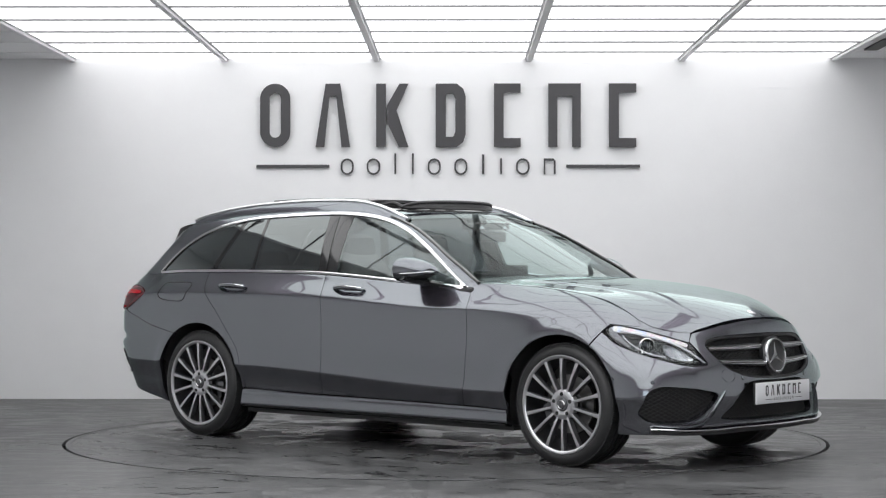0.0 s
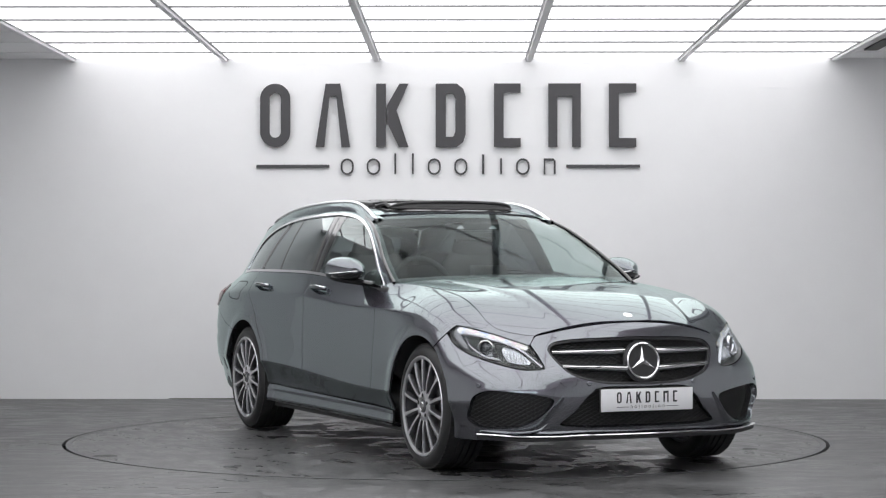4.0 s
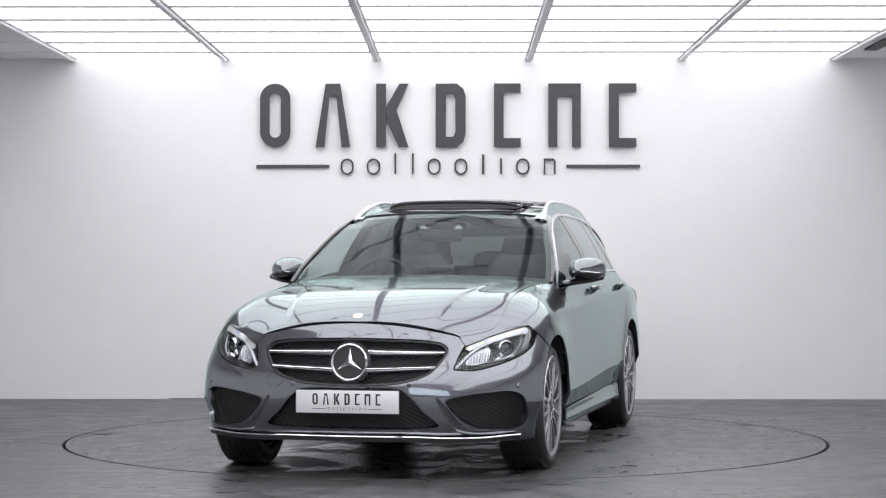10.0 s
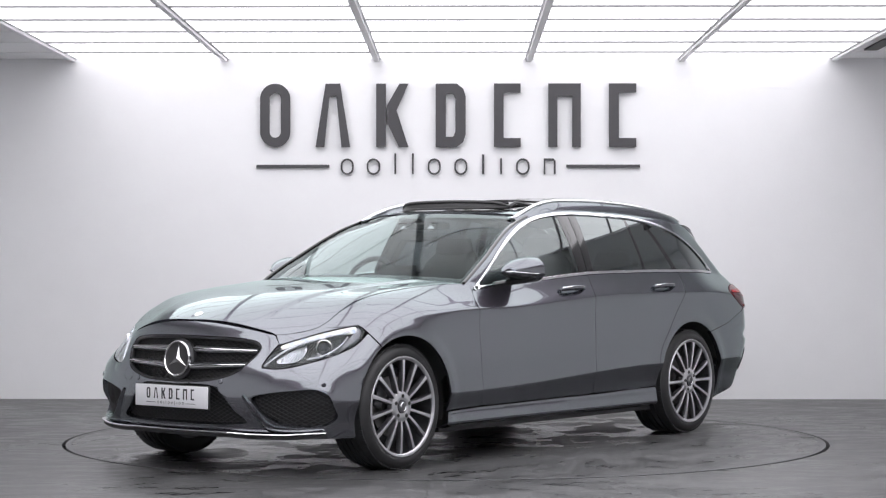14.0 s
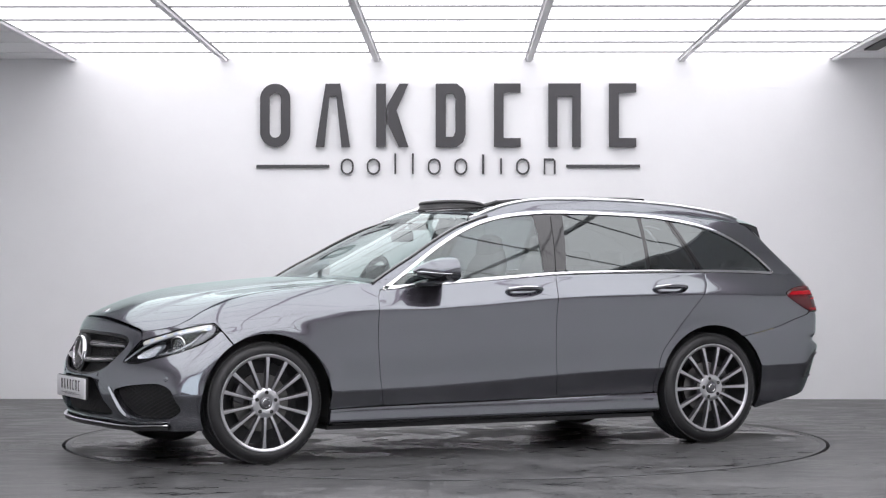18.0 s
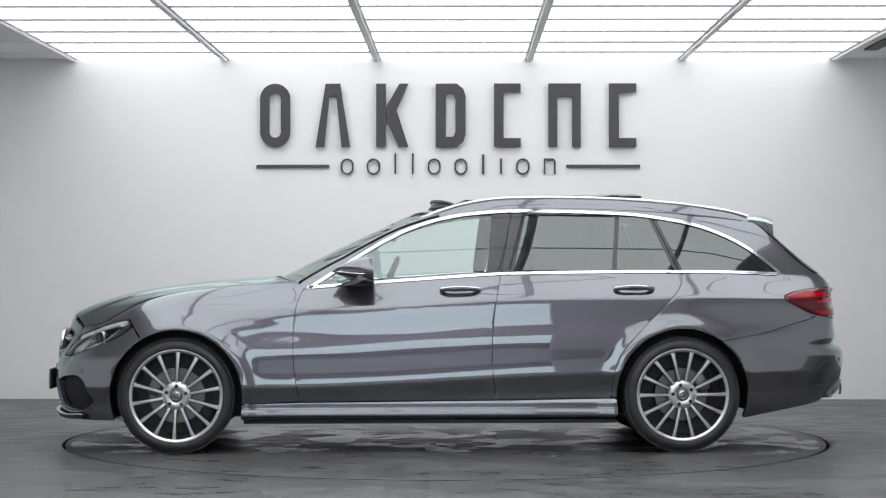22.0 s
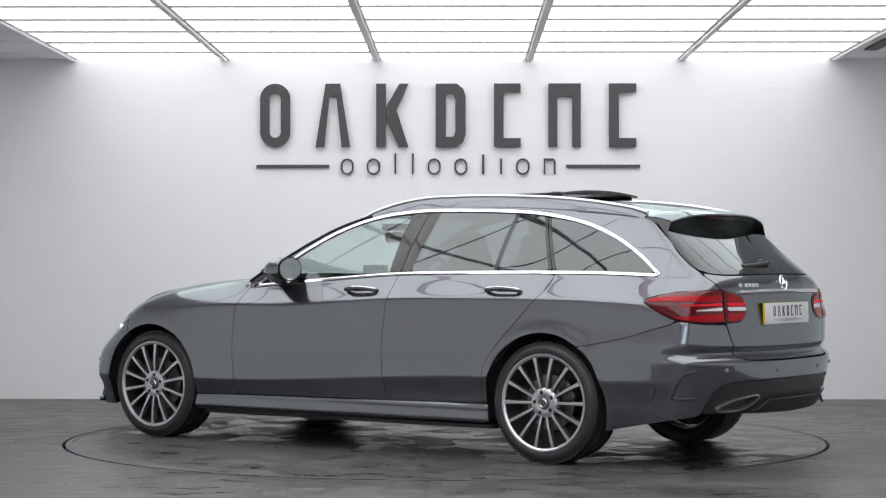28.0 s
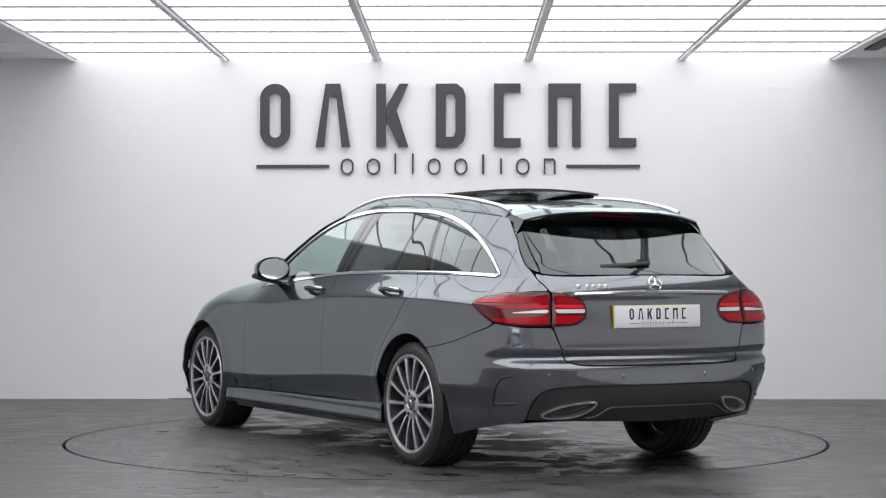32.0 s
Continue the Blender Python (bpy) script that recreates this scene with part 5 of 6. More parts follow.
    bump = panel("rear_bumper", lift_rear, ring, PAINT, car, step=0.011, step_z=0.010, both=False, thick=0.03)[0]
    vent = [by_x(x, z, False) for x, z in run([(-2.15, 0.513), (-2.105, 0.498), (-2.07, 0.455), (-2.045, 0.410), (-2.030, 0.374), (-2.075, 0.371), (-2.13, 0.374)])]
    for s in (1, -1):
        vt = np.array(vent)
        path = [(a, s * b, z) for a, b, z in wrap(vt[:, 0], vt[:, 1], False)]
        part("bumper_crease", tube(path, 0.007, 1.0, 6), TRIM, bump, "dark vent slot in the bumper corner")
    halfring = by_ys(run([(0.0, 0.461), (0.40, 0.459), (0.558, 0.451), (0.632, 0.433), (0.671, 0.384), (0.684, 0.288)]) + run([(0.50, 0.280), (0.0, 0.268)]), False)
    ring = np.array(halfring + [(-t, z) for t, z in halfring[::-1][1:-1]])
    exh = rear_poly([(0.385, 0.378), (0.47, 0.376), (0.56, 0.356), (0.628, 0.318), (0.61, 0.302), (0.50, 0.304), (0.42, 0.335)])
    d = panel("diffuser", lift_rear, ring, TRIM, car, holes=[exh, exh * [-1, 1]], step=0.010, both=False, thick=0.03, out=-0.008, label="black plastic rear diffuser")[0]
    for s in (1, -1):
        r = exh * [s, 1]
        inner = inset(r, 0.005)
        p, f = cut(inset(r, -0.003), [inner], 0.006)
        q = lift_rear(p)
        f = facing(q, f, WAYS[lift_rear])
        ex = part("exhaust_trim", sheet(q, f, 0.03, 0.006, 0.002), SATIN, car, "slim silver exhaust trim")
        p, f = cut(inset(r, -0.004), (), 0.012)
        q = lift_rear(p)
        q[:, 0] += 0.035
        f = facing(q, f, WAYS[lift_rear])
        part("exhaust_grating", sheet(q, f, 0.0, 0.0, 0.0), MESH, ex)
    for y in (-0.24, -0.08, 0.08, 0.24):
        bm = bmesh.new()
        box(bm, -2.30, -2.2, y - 0.006, y + 0.006, 0.284, 0.34, 0.003)
        part("diffuser_fin", bm, TRIM, d)
    path = [(float(solve_x(y, 0.345, False)) - 0.010, y, 0.352 - 0.05 * ease(0.30, 0.42, abs(y))) for y in np.linspace(-0.44, 0.44, 41)]
    part("diffuser_edge", tube(path, 0.006, 1.0, 6), TRIM, d)
    for y, z in ((0.626, 0.515), (0.25, 0.508)):
        for s in (1, -1):
            x = float(solve_x(y, z, False))
            n = Vector((-1, s * (0.12 if y < 0.5 else 0.75), 0)).normalized()
            mm = Matrix.Translation((x, s * y, z)) @ n.to_track_quat("Y", "Z").to_matrix().to_4x4()
            part("parking_sensor", lathe([(0.004, 0.0005), (0.004, 0.009), (0.001, 0.0125), (-0.004, 0.0125)], 20), PAINT, bump, m=mm)


def clip_ring(ring, t0, above):
    """The part of a ring on one side of the angle t0."""
    out = []
    s = 1 if above else -1
    for i in range(len(ring)):
        p, q = ring[i], ring[(i + 1) % len(ring)]
        a, b = s * (p[0] - t0), s * (q[0] - t0)
        if a >= 0:
            out.append(p)
        if a * b < 0:
            out.append(p + (q - p) * a / (a - b))
    return np.array(out)


def build_mirrors(car):
    for s in (1, -1):
        def ball(k, x0, x1):
            rows = []
            for u in np.linspace(0, 1, 16) ** 1.6:
                r = max(0.004, math.sin(math.pi * u / 2) ** 0.62)
                x = x1 - (x1 - x0) * u
                rows.append([(x - 0.035 * (math.cos(a) * 0.5 + 0.5) * (1 - u) * 1.2, s * (0.893 + 0.108 * k * r * math.cos(a) - 0.01 * (1 - r)),
                              1.024 + (0.080 if math.sin(a) > 0 else 0.064) * k * r * np.sign(math.sin(a)) * abs(math.sin(a)) ** 0.75)
                             for a in np.linspace(0, 2 * math.pi, 33)[:-1]])
            return loft(rows, close=True)
        mir = part("wing_mirror", ball(1.0, 0.445, 0.68), PAINT, car, "grey door mirror with a dark underside")
        part("mirror_frame", lathe([(0.0, 0.001), (0.0, 1.0), (-0.012, 1.0)], 32), BLACK, mir,
             m=Matrix.Translation((0.444, s * 0.893, 1.033)) @ Matrix.Rotation(radians(90), 4, "Z") @ Matrix.Diagonal((0.106, 1, 0.068, 1)))
        part("mirror_glass", lathe([(0.0, 0.001), (0.0, 0.92)], 32), CHROME, mir, "mirror glass",
             m=Matrix.Translation((0.440, s * 0.893, 1.033)) @ Matrix.Rotation(radians(90), 4, "Z") @ Matrix.Diagonal((0.106, 1, 0.068, 1)))
        def on(u, a, k=1.006):
            """A point of the mirror's shell."""
            r = max(0.004, math.sin(math.pi * u / 2) ** 0.62)
            x = 0.68 - 0.235 * u
            return (x - 0.035 * (math.cos(a) * 0.5 + 0.5) * (1 - u) * 1.2, s * (0.893 + 0.108 * k * r * math.cos(a) - 0.01 * (1 - r)),
                    1.024 + (0.080 if math.sin(a) > 0 else 0.064) * k * r * np.sign(math.sin(a)) * abs(math.sin(a)) ** 0.75)
        path = [on(u, -0.16) for u in np.linspace(0.75, 0.03, 16)] + [on(u, math.pi + 0.16) for u in (0.06, 0.12, 0.2)]
        part("indicator", tube(path, 0.0035, 0.8, 6), CHROME, mir, "slim indicator in the mirror")
        rows = [[on(u, a, 1.010) for a in np.linspace(math.pi + 0.62, 2 * math.pi - 0.62, 17)] for u in np.linspace(0.02, 1, 16)]
        part("mirror_lower_shell", loft(rows), BLACK, mir, "gloss black underside of the mirror")
        part("mirror_base", tube([(0.50, s * 0.985, 0.990), (0.525, s * 0.92, 0.972), (0.56, s * 0.85, 0.962), (0.60, s * 0.76, 0.946)], 0.036, 0.5, 10), BLACK, mir, "gloss black mirror foot")


def build_wheels(car):
    spokes = 14
    for i, (ax, s) in enumerate(((AXLE_F, 1), (AXLE_F, -1), (AXLE_R, 1), (AXLE_R, -1))):
        w = new("wheel")
        w.parent = car
        face = 0.872 if ax > 0 else 0.884
        w.matrix_local = Matrix.Translation((ax, s * face, HUB)) @ Matrix.Rotation(radians(0 if s > 0 else 180), 4, "Z") @ Matrix.Rotation(radians((-2.6, 1.2, 13.6, 3.0)[i]), 4, "Y")
        tread = 0.225 if ax > 0 else 0.250
        prof = [(-0.002, 0.254), (0.006, 0.259), (0.010, 0.267), (0.012, 0.282), (0.006, 0.300), (-0.010, 0.316), (-0.022, 0.3225), (-0.035, 0.3245)]
        for k in range(1, 5):
            y = -0.035 - (tread - 0.05) * k / 5
            prof += [(y + 0.005, 0.326), (y + 0.004, 0.319), (y - 0.004, 0.319), (y - 0.005, 0.326)]
        y = -tread + 0.02
        prof += [(y - 0.0, 0.3245), (y - 0.012, 0.316), (y - 0.022, 0.295), (y - 0.020, 0.262), (y - 0.01, 0.246)]
        part("tyre", lathe(prof, 96), RUBBER, w, "black road tyre")
        blocks = bmesh.new()
        for j in range(70):
            a = 2 * math.pi * j / 70
            for y0 in (-0.030, -tread + 0.030):
                g = bmesh.ops.create_cube(blocks, size=1, matrix=Matrix.Rotation(a, 4, "Y") @ Matrix.Translation((0, y0, 0.3203)) @ Matrix.Diagonal((0.022, 0.036, 0.009, 1)))
        tagged(part("tread", blocks, RUBBER, w, smooth=False), kind="stuff")
        part("rim", lathe([(0.004, 0.243), (0.009, 0.249), (0.012, 0.255), (0.011, 0.260), (0.005, 0.263), (-0.002, 0.257), (-0.004, 0.243)], 96, True),
             RIM, w, "polished alloy rim")
        part("rim_barrel", lathe([(-0.002, 0.246), (-0.03, 0.242), (-0.12, 0.226), (-0.20, 0.230), (-0.20, 0.246)], 96), RIM_GREY, w, "grey rim barrel")
        bm = bmesh.new()
        sec = [(0.070, 0.0098, 0.000, -0.034), (0.11, 0.0094, 0.005, -0.030), (0.16, 0.0098, 0.007, -0.026), (0.215, 0.0118, 0.006, -0.024), (0.249, 0.0150, 0.004, -0.022)]
        rows = []
        for r, h, y0, y1 in sec:
            rows.append([(-h, y0 - 0.007, r), (-h * 0.72, y0 - 0.001, r), (0, y0, r), (h * 0.72, y0 - 0.001, r), (h, y0 - 0.007, r), (h * 0.9, y1, r), (-h * 0.9, y1, r)])
        face_bm, web_bm = loft([r[1:4] for r in rows]), loft([[r[3], r[4], r[5], r[6], r[0], r[1]] for r in rows])
        first_f, first_w = None, None
        for j in range(spokes):
            m = Matrix.Rotation(2 * math.pi * j / spokes, 4, "Y")
            if first_f is None:
                first_f = part("spoke", face_bm, RIM, w, "machined spoke face")
                first_w = part("spoke_web", web_bm, RIM_GREY, first_f, "grey painted spoke side")
            else:
                o = new("spoke", first_f.data)
                o.parent, o.matrix_local = w, m
                o["label"] = "machined spoke face"
                q = new("spoke_web", first_w.data)
                q.parent = o
        hub = part("hub", lathe([(-0.012, 0.0005), (-0.012, 0.032), (0.000, 0.036), (0.004, 0.046), (0.003, 0.070), (-0.004, 0.080), (-0.03, 0.082)], 48), RIM, w, "alloy wheel hub")
        part("hub_cap", lathe([(0.010, 0.0005), (0.009, 0.022), (0.004, 0.0335), (-0.012, 0.0345)], 40), RIM_GREY, w, "dark silver hub cap with plain ring")
        part("hub_cap_ring", lathe([(0.0095, 0.019), (0.012, 0.021), (0.0095, 0.0235)], 32), CHROME, w)
        for j in range(5):
            a = 2 * math.pi * (j + 0.25) / 5
            part("bolt", lathe([(0.0045, 0.0005), (0.0045, 0.0105), (-0.01, 0.0105)], 12), DARK, w, m=Matrix.Translation((0.056 * math.cos(a), 0.0005, 0.056 * math.sin(a))))
        part("brake_disc", lathe([(-0.070, 0.06), (-0.070, 0.155 if ax > 0 else 0.148), (-0.090, 0.155), (-0.090, 0.06)], 64), DISC, w, "steel brake disc")
        part("brake_hat", lathe([(-0.055, 0.0005), (-0.055, 0.075), (-0.07, 0.078), (-0.09, 0.078)], 40), RIM_GREY, w)
        cal = bmesh.new()
        box(cal, -0.05, 0.05, -0.105, -0.045, 0.095, 0.165, 0.012)
        part("brake_caliper", cal, RIM_GREY, w, "grey brake caliper", m=Matrix.Rotation(radians((70 if ax > 0 else -75) * 1 + (0 if s > 0 else 180 - 2 * (70 if ax > 0 else -75))), 4, "Y"))
        part("wheel_back", lathe([(-0.13, 0.0005), (-0.13, 0.226)], 40), DARK, w, smooth=False)
        # arch liner
        ra = (ARCH_F if ax > 0 else ARCH_R) + 0.012
        rows = [[(ax + ra * math.cos(radians(a)), s * y, HUB + ra * math.sin(radians(a))) for a in np.linspace(-14, 194, 40)] for y in (0.50, 0.70)]
        rows.append([(x, s * (float(half(ax, 0.69)) - (0.02 if HUB + 0.12 < z else 0.065)), z) for x, y, z in rows[0]])
        part("arch_liner", loft(rows), TRIM, car, "black wheel arch liner")
        fan = bmesh.new()
        vs = [fan.verts.new((ax + ra * math.cos(radians(a)), s * 0.50, HUB + ra * math.sin(radians(a)))) for a in np.linspace(-14, 194, 40)]
        fan.faces.new(vs)
        part("arch_liner", fan, TRIM, car, "black wheel arch liner", smooth=False)


def seat_shape(w, h, d):
    bm = bmesh.new()
    box(bm, -d / 2, d / 2, -w / 2, w / 2, 0, h, min(w, h, d) * 0.3)
    return bm


def build_cabin(car):
    part("floor_pan", boxed(-1.15, 2.05, -0.48, 0.48, 0.18, 0.30, bevel=0.02), TRIM, car, "dark underbody")
    part("floor_pan", boxed(-0.90, 1.15, -0.80, 0.80, 0.19, 0.30, bevel=0.02), TRIM, car, "dark underbody")
    part("bulkhead", boxed(0.86, 0.94, -0.68, 0.68, 0.30, 0.945, bevel=0.01), TRIM, car, "dark bulkhead")
    part("engine_block", boxed(1.1, 2.08, -0.46, 0.46, 0.28, 0.66, bevel=0.05), DARK, car, "dark engine bay filling")
    part("load_floor", boxed(-2.10, -0.92, -0.50, 0.50, 0.30, 0.62, bevel=0.02), TRIM, car, "dark load floor")
    part("load_cover", boxed(-2.05, -1.12, -0.62, 0.62, 0.955, 0.970, bevel=0.004), TRIM, car, "black load cover")
    for s in (1, -1):
        ring = np.array([(0.86, 0.32), (-0.90, 0.33), (-0.95, 0.5), (-1.2, 0.75), (-1.3, 0.93), (-0.28, 0.94), (0.3, 0.90), (0.84, 0.86)])
        p, f = cut(ring, (), 0.05)
        q = lift_side(p)
        q[:, 1] -= 0.05
        f = facing(q, f, WAYS[lift_side])
        part("door_lining", sheet(q, f, 0.0, 0.0, 0.0, s < 0), TRIM, car, "dark door lining")
        bm = bmesh.new()
        box(bm, 0.30, 0.86, s * 0.66 - 0.14, s * 0.66 + 0.12, 0.86, 0.935, 0.02)
        part("dashboard_end", bm, SEAT, car)
    dash = [[(x, y, z - 0.03 * (y / 0.66) ** 2) for y in np.linspace(-0.66, 0.66, 15)] for x, z in ((0.96, 0.955), (0.80, 0.968), (0.62, 0.965), (0.50, 0.945), (0.45, 0.88), (0.47, 0.70))]
    part("dashboard", loft(dash), SEAT, car, "black dashboard")
    part("screen", boxed(0.49, 0.505, -0.12, 0.12, 0.945, 1.055, bevel=0.005), BLACK, car, "black centre screen")
    # steering wheel on the car's right
    m = Matrix.Translation((0.36, -0.36, 0.93)) @ Euler((0, radians(-24), 0)).to_matrix().to_4x4() @ Matrix.Rotation(radians(90), 4, "Z")
    st = part("steering_wheel", lathe([(0.016 * math.sin(a), 0.180 + 0.016 * math.cos(a)) for a in np.linspace(0, 2 * math.pi, 13)[:-1]], 48, True), SEAT, car, "black leather steering wheel", m=m)
    part("steering_hub", lathe([(-0.01, 0.0005), (-0.01, 0.06), (0.03, 0.075)], 24), SEAT, st)
    part("steering_spoke", boxed(-0.17, 0.17, -0.005, 0.012, -0.02, 0.02, bevel=0.006), SATIN, st)
    for y in (0.34, -0.34):
        seat = new("front_seat")
        seat.parent = car
        part("seat_base", seat_shape(0.50, 0.16, 0.52), SEAT, seat, m=Matrix.Translation((-0.05, y, 0.48)))
        rows = []
        for z, w, d in ((0.0, 0.22, 0.07), (0.1, 0.245, 0.075), (0.3, 0.25, 0.07), (0.5, 0.22, 0.06), (0.58, 0.14, 0.05), (0.60, 0.05, 0.02)):
            rows.append([(d * math.cos(a) - 0.33 * z, w * np.sign(math.sin(a)) * abs(math.sin(a)) ** 0.6, z) for a in np.linspace(0, 2 * math.pi, 25)[:-1]])
        part("backrest", loft(rows, close=True), SEAT, seat, "black leather backrest", m=Matrix.Translation((-0.28, y, 0.56)))
        rows = []
        for z, w, d in ((0.0, 0.10, 0.03), (0.02, 0.135, 0.048), (0.10, 0.14, 0.05), (0.165, 0.12, 0.045), (0.19, 0.06, 0.02)):
            rows.append([(d * math.cos(a), w * np.sign(math.sin(a)) * abs(math.sin(a)) ** 0.55, z) for a in np.linspace(0, 2 * math.pi, 25)[:-1]])
        part("headrest", loft(rows, close=True), SEAT, seat, m=Matrix.Translation((-0.46, y, 1.055)))
    bench = new("rear_bench")
    bench.parent = car
    part("seat_base", seat_shape(1.25, 0.16, 0.50), SEAT, bench, m=Matrix.Translation((-0.82, 0, 0.50)))
    part("backrest", seat_shape(1.24, 0.50, 0.14), SEAT, bench, m=Matrix.Translation((-1.02, 0, 0.56)) @ Matrix.Rotation(radians(-14), 4, "Y"))
    for y in (-0.40, 0.0, 0.40):
        rows = []
        for z, w, d in ((0.0, 0.10, 0.03), (0.02, 0.13, 0.045), (0.10, 0.13, 0.045), (0.145, 0.11, 0.04), (0.16, 0.05, 0.02)):
            rows.append([(d * math.cos(a), w * np.sign(math.sin(a)) * abs(math.sin(a)) ** 0.55, z) for a in np.linspace(0, 2 * math.pi, 25)[:-1]])
        part("headrest", loft(rows, close=True), SEAT, bench, m=Matrix.Translation((-1.15, y, 0.985)))
    # mirror and camera housing behind the windscreen
    part("interior_mirror", boxed(0.30, 0.335, -0.128, 0.128, 1.192, 1.258, bevel=0.015), BLACK, car, "black interior mirror")
    part("sensor_housing", boxed(0.22, 0.335, -0.155, 0.155, 1.264, 1.306, bevel=0.01), DARK, car, "black sensor housing")
    for s in (1, -1):
        bm = bmesh.new()
        vs = [bm.verts.new((0.338, s * y, z)) for y, z in ((0.075, 1.270), (0.135, 1.270), (0.105, 1.292))]
        bm.faces.new(vs if s > 0 else vs[::-1])
        part("sensor_window", bm, PALE, car, "pale three-cornered sensor window")
    rows = [[(x, y, float(roof_z(x, y * 1.0)) - 0.035) for y in np.linspace(-0.52, 0.52, 13)] for x in np.linspace(-0.56, -1.68, 8)]
    part("headliner", loft(rows), SEAT, car, "dark roof lining")
    for s in (1, -1):
        rows = [[(x, s * y, float(roof_z(x, y)) - 0.035) for y in np.linspace(0.40, 0.54, 5)] for x in np.linspace(0.02, -0.6, 8)]
        part("headliner", loft(rows), SEAT, car, "dark roof lining")


PRISM = material("prismatic_plastic", (0.66, 0.67, 0.70), 0.2, 0.35, grain=0.6, scale=110, bump=0.003)


def tint_prism():
    """Faint rainbow flecks, as clear prismatic plastic shows."""
    n, k = PRISM.node_tree.nodes, PRISM.node_tree.links
    tc, t, r, m = n.new("ShaderNodeTexCoord"), n.new("ShaderNodeTexNoise"), n.new("ShaderNodeValToRGB"), n.new("ShaderNodeMix")
    t.inputs["Scale"].default_value, t.inputs["Detail"].default_value = 32, 2
    stops = r.color_ramp.elements
    stops[0].position, stops[0].color = 0.36, (0.30, 0.45, 0.80, 1)
    stops[1].position, stops[1].color = 0.66, (0.80, 0.40, 0.50, 1)
    for p, c in ((0.44, (0.85, 0.86, 0.88, 1)), (0.52, (0.80, 0.78, 0.45, 1)), (0.58, (0.86, 0.86, 0.88, 1))):
        stops.new(p).color = c
    m.data_type = "RGBA"
    m.inputs["Factor"].default_value = 0.6
    m.inputs["A"].default_value = (0.66, 0.67, 0.70, 1)
    k.new(tc.outputs["Object"], t.inputs["Vector"])
    k.new(t.outputs[0], r.inputs[0])
    k.new(r.outputs[0], m.inputs["B"])
    k.new(m.outputs["Result"], n["Principled BSDF"].inputs["Base Color"])


tint_prism()
SATIN_DARK = material("dark_silver", (0.16, 0.16, 0.17), 0.3, 1.0, grain=0.06, scale=60)
LOUVRE = material("silver_louvre", (0.42, 0.42, 0.44), 0.3, 1.0, grain=0.06, scale=60)
SHELL = material("dark_grey_shell", (0.05, 0.05, 0.053), 0.35, 0.5, grain=0.06, scale=60)


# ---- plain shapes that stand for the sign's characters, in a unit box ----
def shape_ring(r=0.5, wall=0.3, aspect=2.1, n=10):
    """A rounded ring: outline and hole."""
    def stad(w, h, q):
        pts = []
        for cx, cz, a0 in ((w - q, h - q, 0), (-w + q, h - q, 90), (-w + q, -h + q, 180), (w - q, -h + q, 270)):
            pts += [(cx + q * math.cos(radians(a0 + 90 * i / n)), cz + q * math.sin(radians(a0 + 90 * i / n))) for i in range(n + 1)]
        return pts
    h = aspect
    outer, inner = stad(1, h, min(1, h) * r * 2), stad(1 - wall * 2, h - wall * 2, (1 - wall * 2) * min(1, r * 2))
    def clean(ring):
        return [(x / 2, z / (2 * h)) for i, (x, z) in enumerate(ring) if math.dist((x, z), ring[i - 1]) > 1e-5]
    return clean(outer), [clean(inner)]


def rects(*r):
    """Plain rectangles, given as x0, x1, z0, z1 in the unit box."""
    return [([(a - 0.5, c - 0.5), (b - 0.5, c - 0.5), (b - 0.5, d - 0.5), (a - 0.5, d - 0.5)], []) for a, b, c, d in r]


S_RING = [shape_ring(0.5, 0.31, 2.1)]
S_ROUND = [shape_ring(0.5, 0.13, 1.2)]
S_TAPER = [([(-0.5, -0.5), (-0.25, -0.5), (-0.10, 0.30), (0.10, 0.30), (0.25, -0.5), (0.5, -0.5), (0.21, 0.5), (-0.21, 0.5)], [])]
S_WEDGE = rects((0.0, 0.30, 0, 1)) + [([(-0.16, -0.12), (0.20, -0.5), (0.5, -0.5), (0.13, 0.08), (0.5, 0.5), (0.22, 0.5), (-0.16, 0.16)], [])]
S_BLOCK = [([(-0.5, -0.5), (0.2, -0.5), (0.42, -0.42), (0.5, -0.30), (0.5, 0.30), (0.42, 0.42), (0.2, 0.5), (-0.5, 0.5)],
            [[(-0.16, -0.34), (0.08, -0.34), (0.16, -0.26), (0.16, 0.26), (0.08, 0.34), (-0.16, 0.34)]])]
S_BRACKET = [([(-0.5, -0.5), (0.5, -0.5), (0.5, -0.36), (-0.14, -0.36), (-0.14, 0.36), (0.5, 0.36), (0.5, 0.5), (-0.5, 0.5)], [])]
S_GATE = [([(-0.5, -0.5), (-0.22, -0.5), (-0.22, 0.30), (0.24, 0.30), (0.24, -0.5), (0.5, -0.5), (0.5, 0.5), (-0.5, 0.5)], [])]
S_BAR = rects((0, 1, 0, 1))
S_ARCH = [([(-0.5, -0.5), (-0.36, -0.5), (-0.36, 0.36), (0.34, 0.36), (0.34, -0.5), (0.5, -0.5), (0.5, 0.32), (0.32, 0.5), (-0.5, 0.5)], [])]
SIGN_BIG = [(-0.478, 0.080, S_RING), (-0.316, 0.092, S_TAPER), (-0.152, 0.087, S_WEDGE), (0.003, 0.080, S_BLOCK), (0.155, 0.072, S_BRACKET), (0.309, 0.087, S_GATE), (0.465, 0.072, S_BRACKET)]
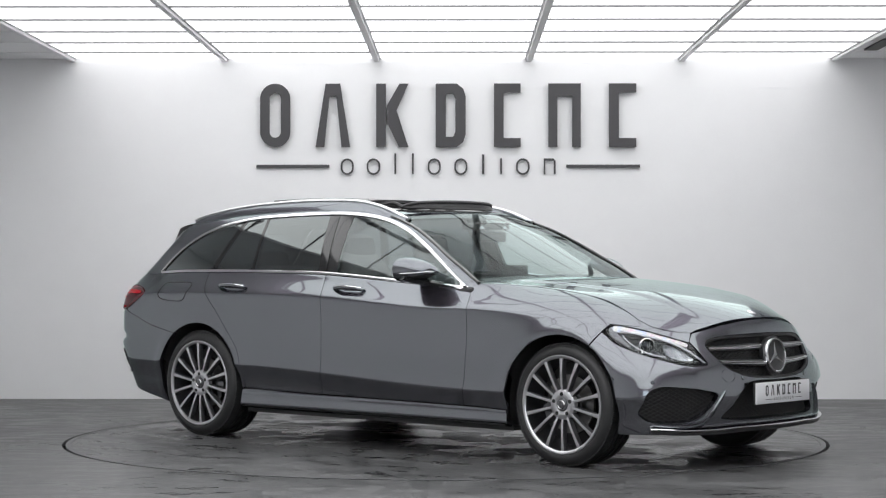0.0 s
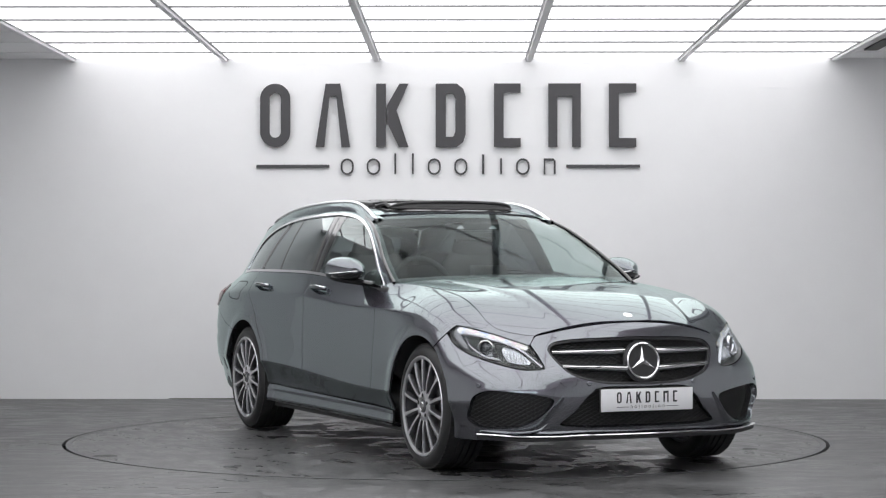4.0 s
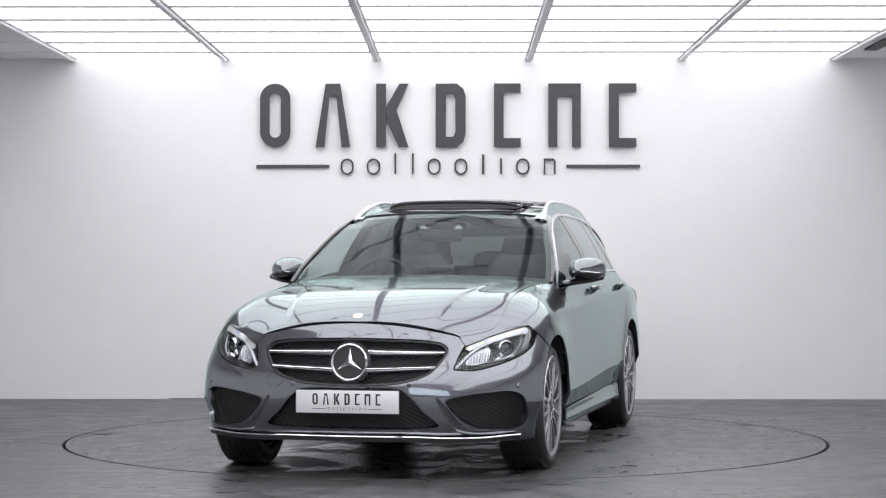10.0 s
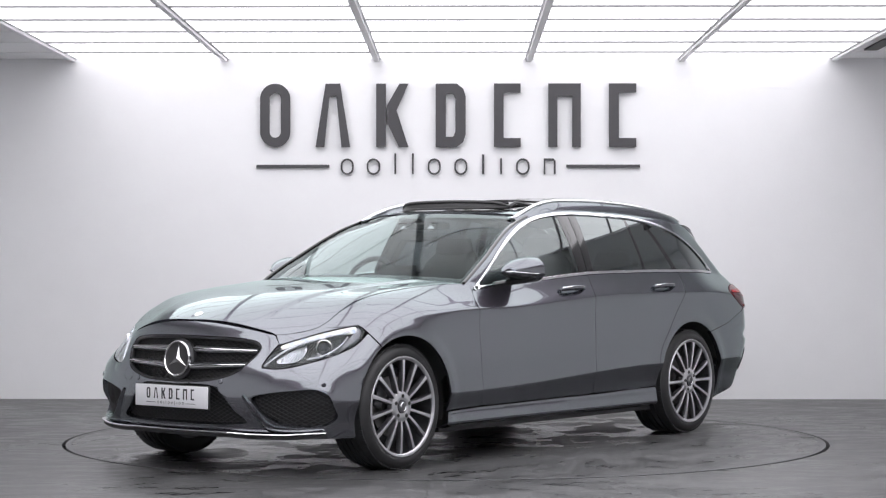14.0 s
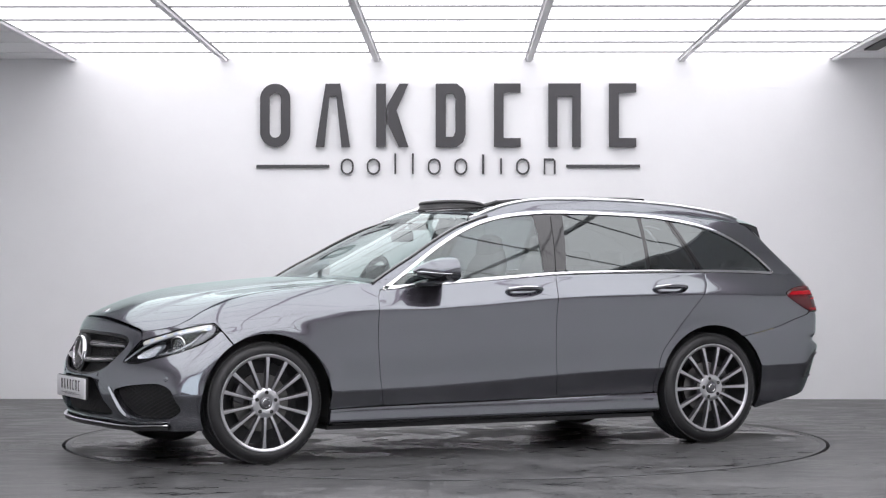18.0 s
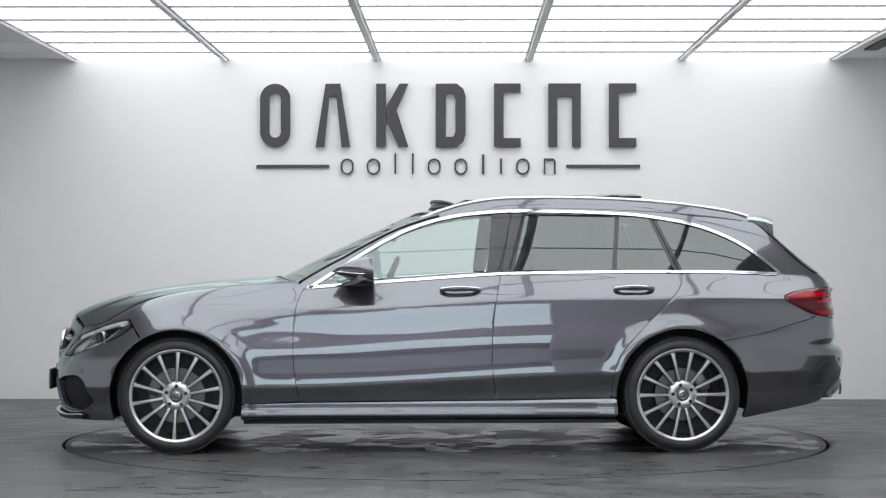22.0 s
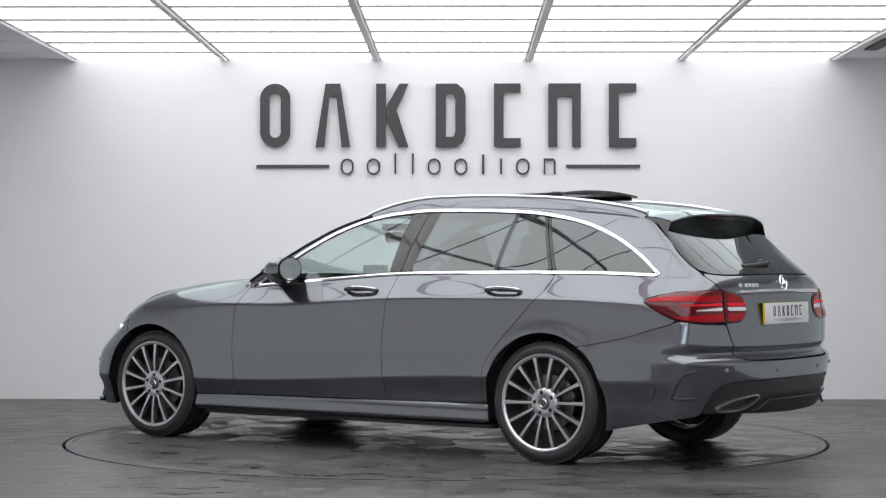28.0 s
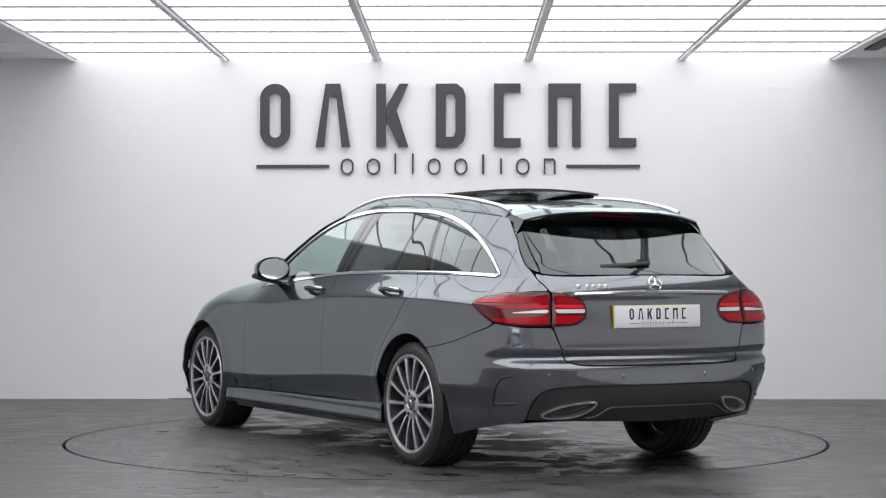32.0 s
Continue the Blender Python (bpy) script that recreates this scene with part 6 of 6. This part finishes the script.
SIGN_SMALL = [(-0.272, 0.036, 0, 0.76, S_ROUND), (-0.202, 0.036, 0, 0.76, S_ROUND), (-0.144, 0.005, 0, 1, S_BAR), (-0.098, 0.005, 0, 1, S_BAR), (-0.040, 0.036, 0, 0.76, S_ROUND),
              (0.031, 0.036, 0, 0.76, S_ROUND), (0.091, 0.008, 0, 0.95, S_BAR), (0.137, 0.005, 0, 0.76, S_BAR), (0.196, 0.036, 0, 0.76, S_ROUND), (0.267, 0.032, 0, 0.76, S_ARCH)]


def prism_at(shape, cx, cz, w, h, y0, depth=0.0012):
    """Plates of the shape, centred at (cx, cz), their front depth before y0."""
    bm = bmesh.new()
    for outline, holes in shape:
        q = prism([(cx + w * x, cz + h * z) for x, z in outline], [[(cx + w * x, cz + h * z) for x, z in hole] for hole in holes], depth)
        bmesh.ops.translate(q, verts=q.verts, vec=(0, y0 + depth * 0.5, 0))
        me = bpy.data.meshes.new("piece")
        q.to_mesh(me)
        q.free()
        bm.from_mesh(me)
        bpy.data.meshes.remove(me)
    return bm


def wx(u):
    return (u - 815) * 0.004424 + 0.09


def wz(v):
    return 1.077 + (463 - v) * 0.004424


def build_sign():
    sign = new("wall_sign")
    sign.location = (0, WALL_Y, 0)
    tagged(sign, "charcoal raised sign of plain shapes on the white wall", "sign")
    cells = [(461, 514, S_RING), (559, 620, S_TAPER), (666, 723, S_WEDGE), (771, 824, S_BLOCK), (874, 921, S_BRACKET), (970, 1027, S_GATE), (1077, 1125, S_BRACKET)]
    for a, b, shape in cells:
        part("character", prism_at(shape, wx((a + b) / 2), wz(205), (b - a) * 0.004424, 112 * 0.004424, -0.030, 0.030), LETTER, sign, smooth=False)
    small = [(603, 626, 281, 310, S_ROUND), (649, 673, 281, 310, S_ROUND), (698, 701.2, 272, 309, S_BAR), (729, 732.2, 272, 309, S_BAR), (757, 780, 281, 310, S_ROUND),
             (804, 827, 281, 310, S_ROUND), (853, 857, 274, 309, S_BAR), (885, 888.2, 281, 309, S_BAR), (913, 937, 281, 310, S_ROUND), (962, 983, 281, 309, S_ARCH)]
    for a, b, c, d, shape in small:
        part("small_character", prism_at(shape, wx((a + b) / 2), wz((c + d) / 2), (b - a) * 0.004424, (d - c) * 0.004424, -0.016, 0.016), LETTER, sign, smooth=False)
    for a, b in ((454, 583), (1002, 1132)):
        part("bar", boxed(wx(a), wx(b), -0.024, -0.001, wz(297.3), wz(292)), LETTER, sign, smooth=False)


build_sign()


def build_car():
    car = new("estate_car")
    tagged(car, "metallic grey estate car with silver roof rails on the turntable", "car")
    build_flanks(car)
    build_glasshouse(car)
    build_top(car)
    build_nose(car)
    build_tail(car)
    build_mirrors(car)
    build_wheels(car)
    build_cabin(car)
    return car


def build_turntable():
    disc = new("turntable")
    tagged(disc, "round grey turntable set flush in the floor", "turntable")
    bm = bmesh.new()
    n = 192
    rings = [[bm.verts.new((r * math.cos(2 * math.pi * i / n), r * math.sin(2 * math.pi * i / n), z)) for i in range(n)]
             for r, z in ((DISC_R - 0.055, 0.0), (DISC_R - 0.055, -0.06))]
    bm.faces.new(rings[0])
    for i in range(n):
        bm.faces.new((rings[0][i], rings[1][i], rings[1][(i + 1) % n], rings[0][(i + 1) % n]))
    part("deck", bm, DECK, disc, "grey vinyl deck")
    bm = bmesh.new()
    prof = ((DISC_R - 0.053, -0.06), (DISC_R - 0.053, 0.001), (DISC_R - 0.022, 0.001), (DISC_R - 0.022, -0.06))
    rings = [[bm.verts.new((r * math.cos(2 * math.pi * i / n), r * math.sin(2 * math.pi * i / n), z)) for i in range(n)] for r, z in prof]
    for a, b in zip(rings, rings[1:]):
        for i in range(n):
            bm.faces.new((a[i], a[(i + 1) % n], b[(i + 1) % n], b[i]))
    bmesh.ops.recalc_face_normals(bm, faces=bm.faces)
    part("edge_ring", bm, METAL, disc, "worn steel edge ring")
    for r, a, w in ((2.16, -85.0, 0.075), (1.86, 45.0, 0.05), (2.20, 129.5, 0.05)):
        c = Vector((r * math.cos(radians(a)), r * math.sin(radians(a)), 0.0))
        bm = bmesh.new()
        low = [bm.verts.new(c + Vector((w * math.cos(radians(a + b)), w * math.sin(radians(a + b)), 0.001))) for b in (0, 125, 235)]
        top = [bm.verts.new(v.co * 0.999 + Vector((0, 0, 0.003))) for v in low]
        bm.faces.new(top)
        for i in range(3):
            bm.faces.new((low[i], low[(i + 1) % 3], top[(i + 1) % 3], top[i]))
        bmesh.ops.recalc_face_normals(bm, faces=bm.faces)
        part("hatch", bm, TRIM, disc, "small dark three-cornered hatch plate", smooth=False)
    return disc


disc = build_turntable()
car = build_car()


def turned(angle, offset=0.0):
    return Matrix.Rotation(radians(angle + 0.51), 4, "Z") @ Matrix.Translation((0, offset, 0))


def motions():
    angles = [(0.0, -41.6), (2.0, -53.6), (4.0, -65.85), (6.0, -78.25), (8.0, -90.72), (10.0, -103.22), (12.0, -115.71), (14.0, -128.16), (16.0, -140.58), (18.0, -152.97), (20.0, -165.35), (22.0, -177.75), (24.0, -190.2), (26.0, -202.71), (28.0, -215.32), (30.0, -228.04), (32.0, -240.9)]
    walk(disc, [(t, turned(a)) for t, a in angles])
    walk(car, [(t, turned(a, 0.05)) for t, a in angles])


motions()
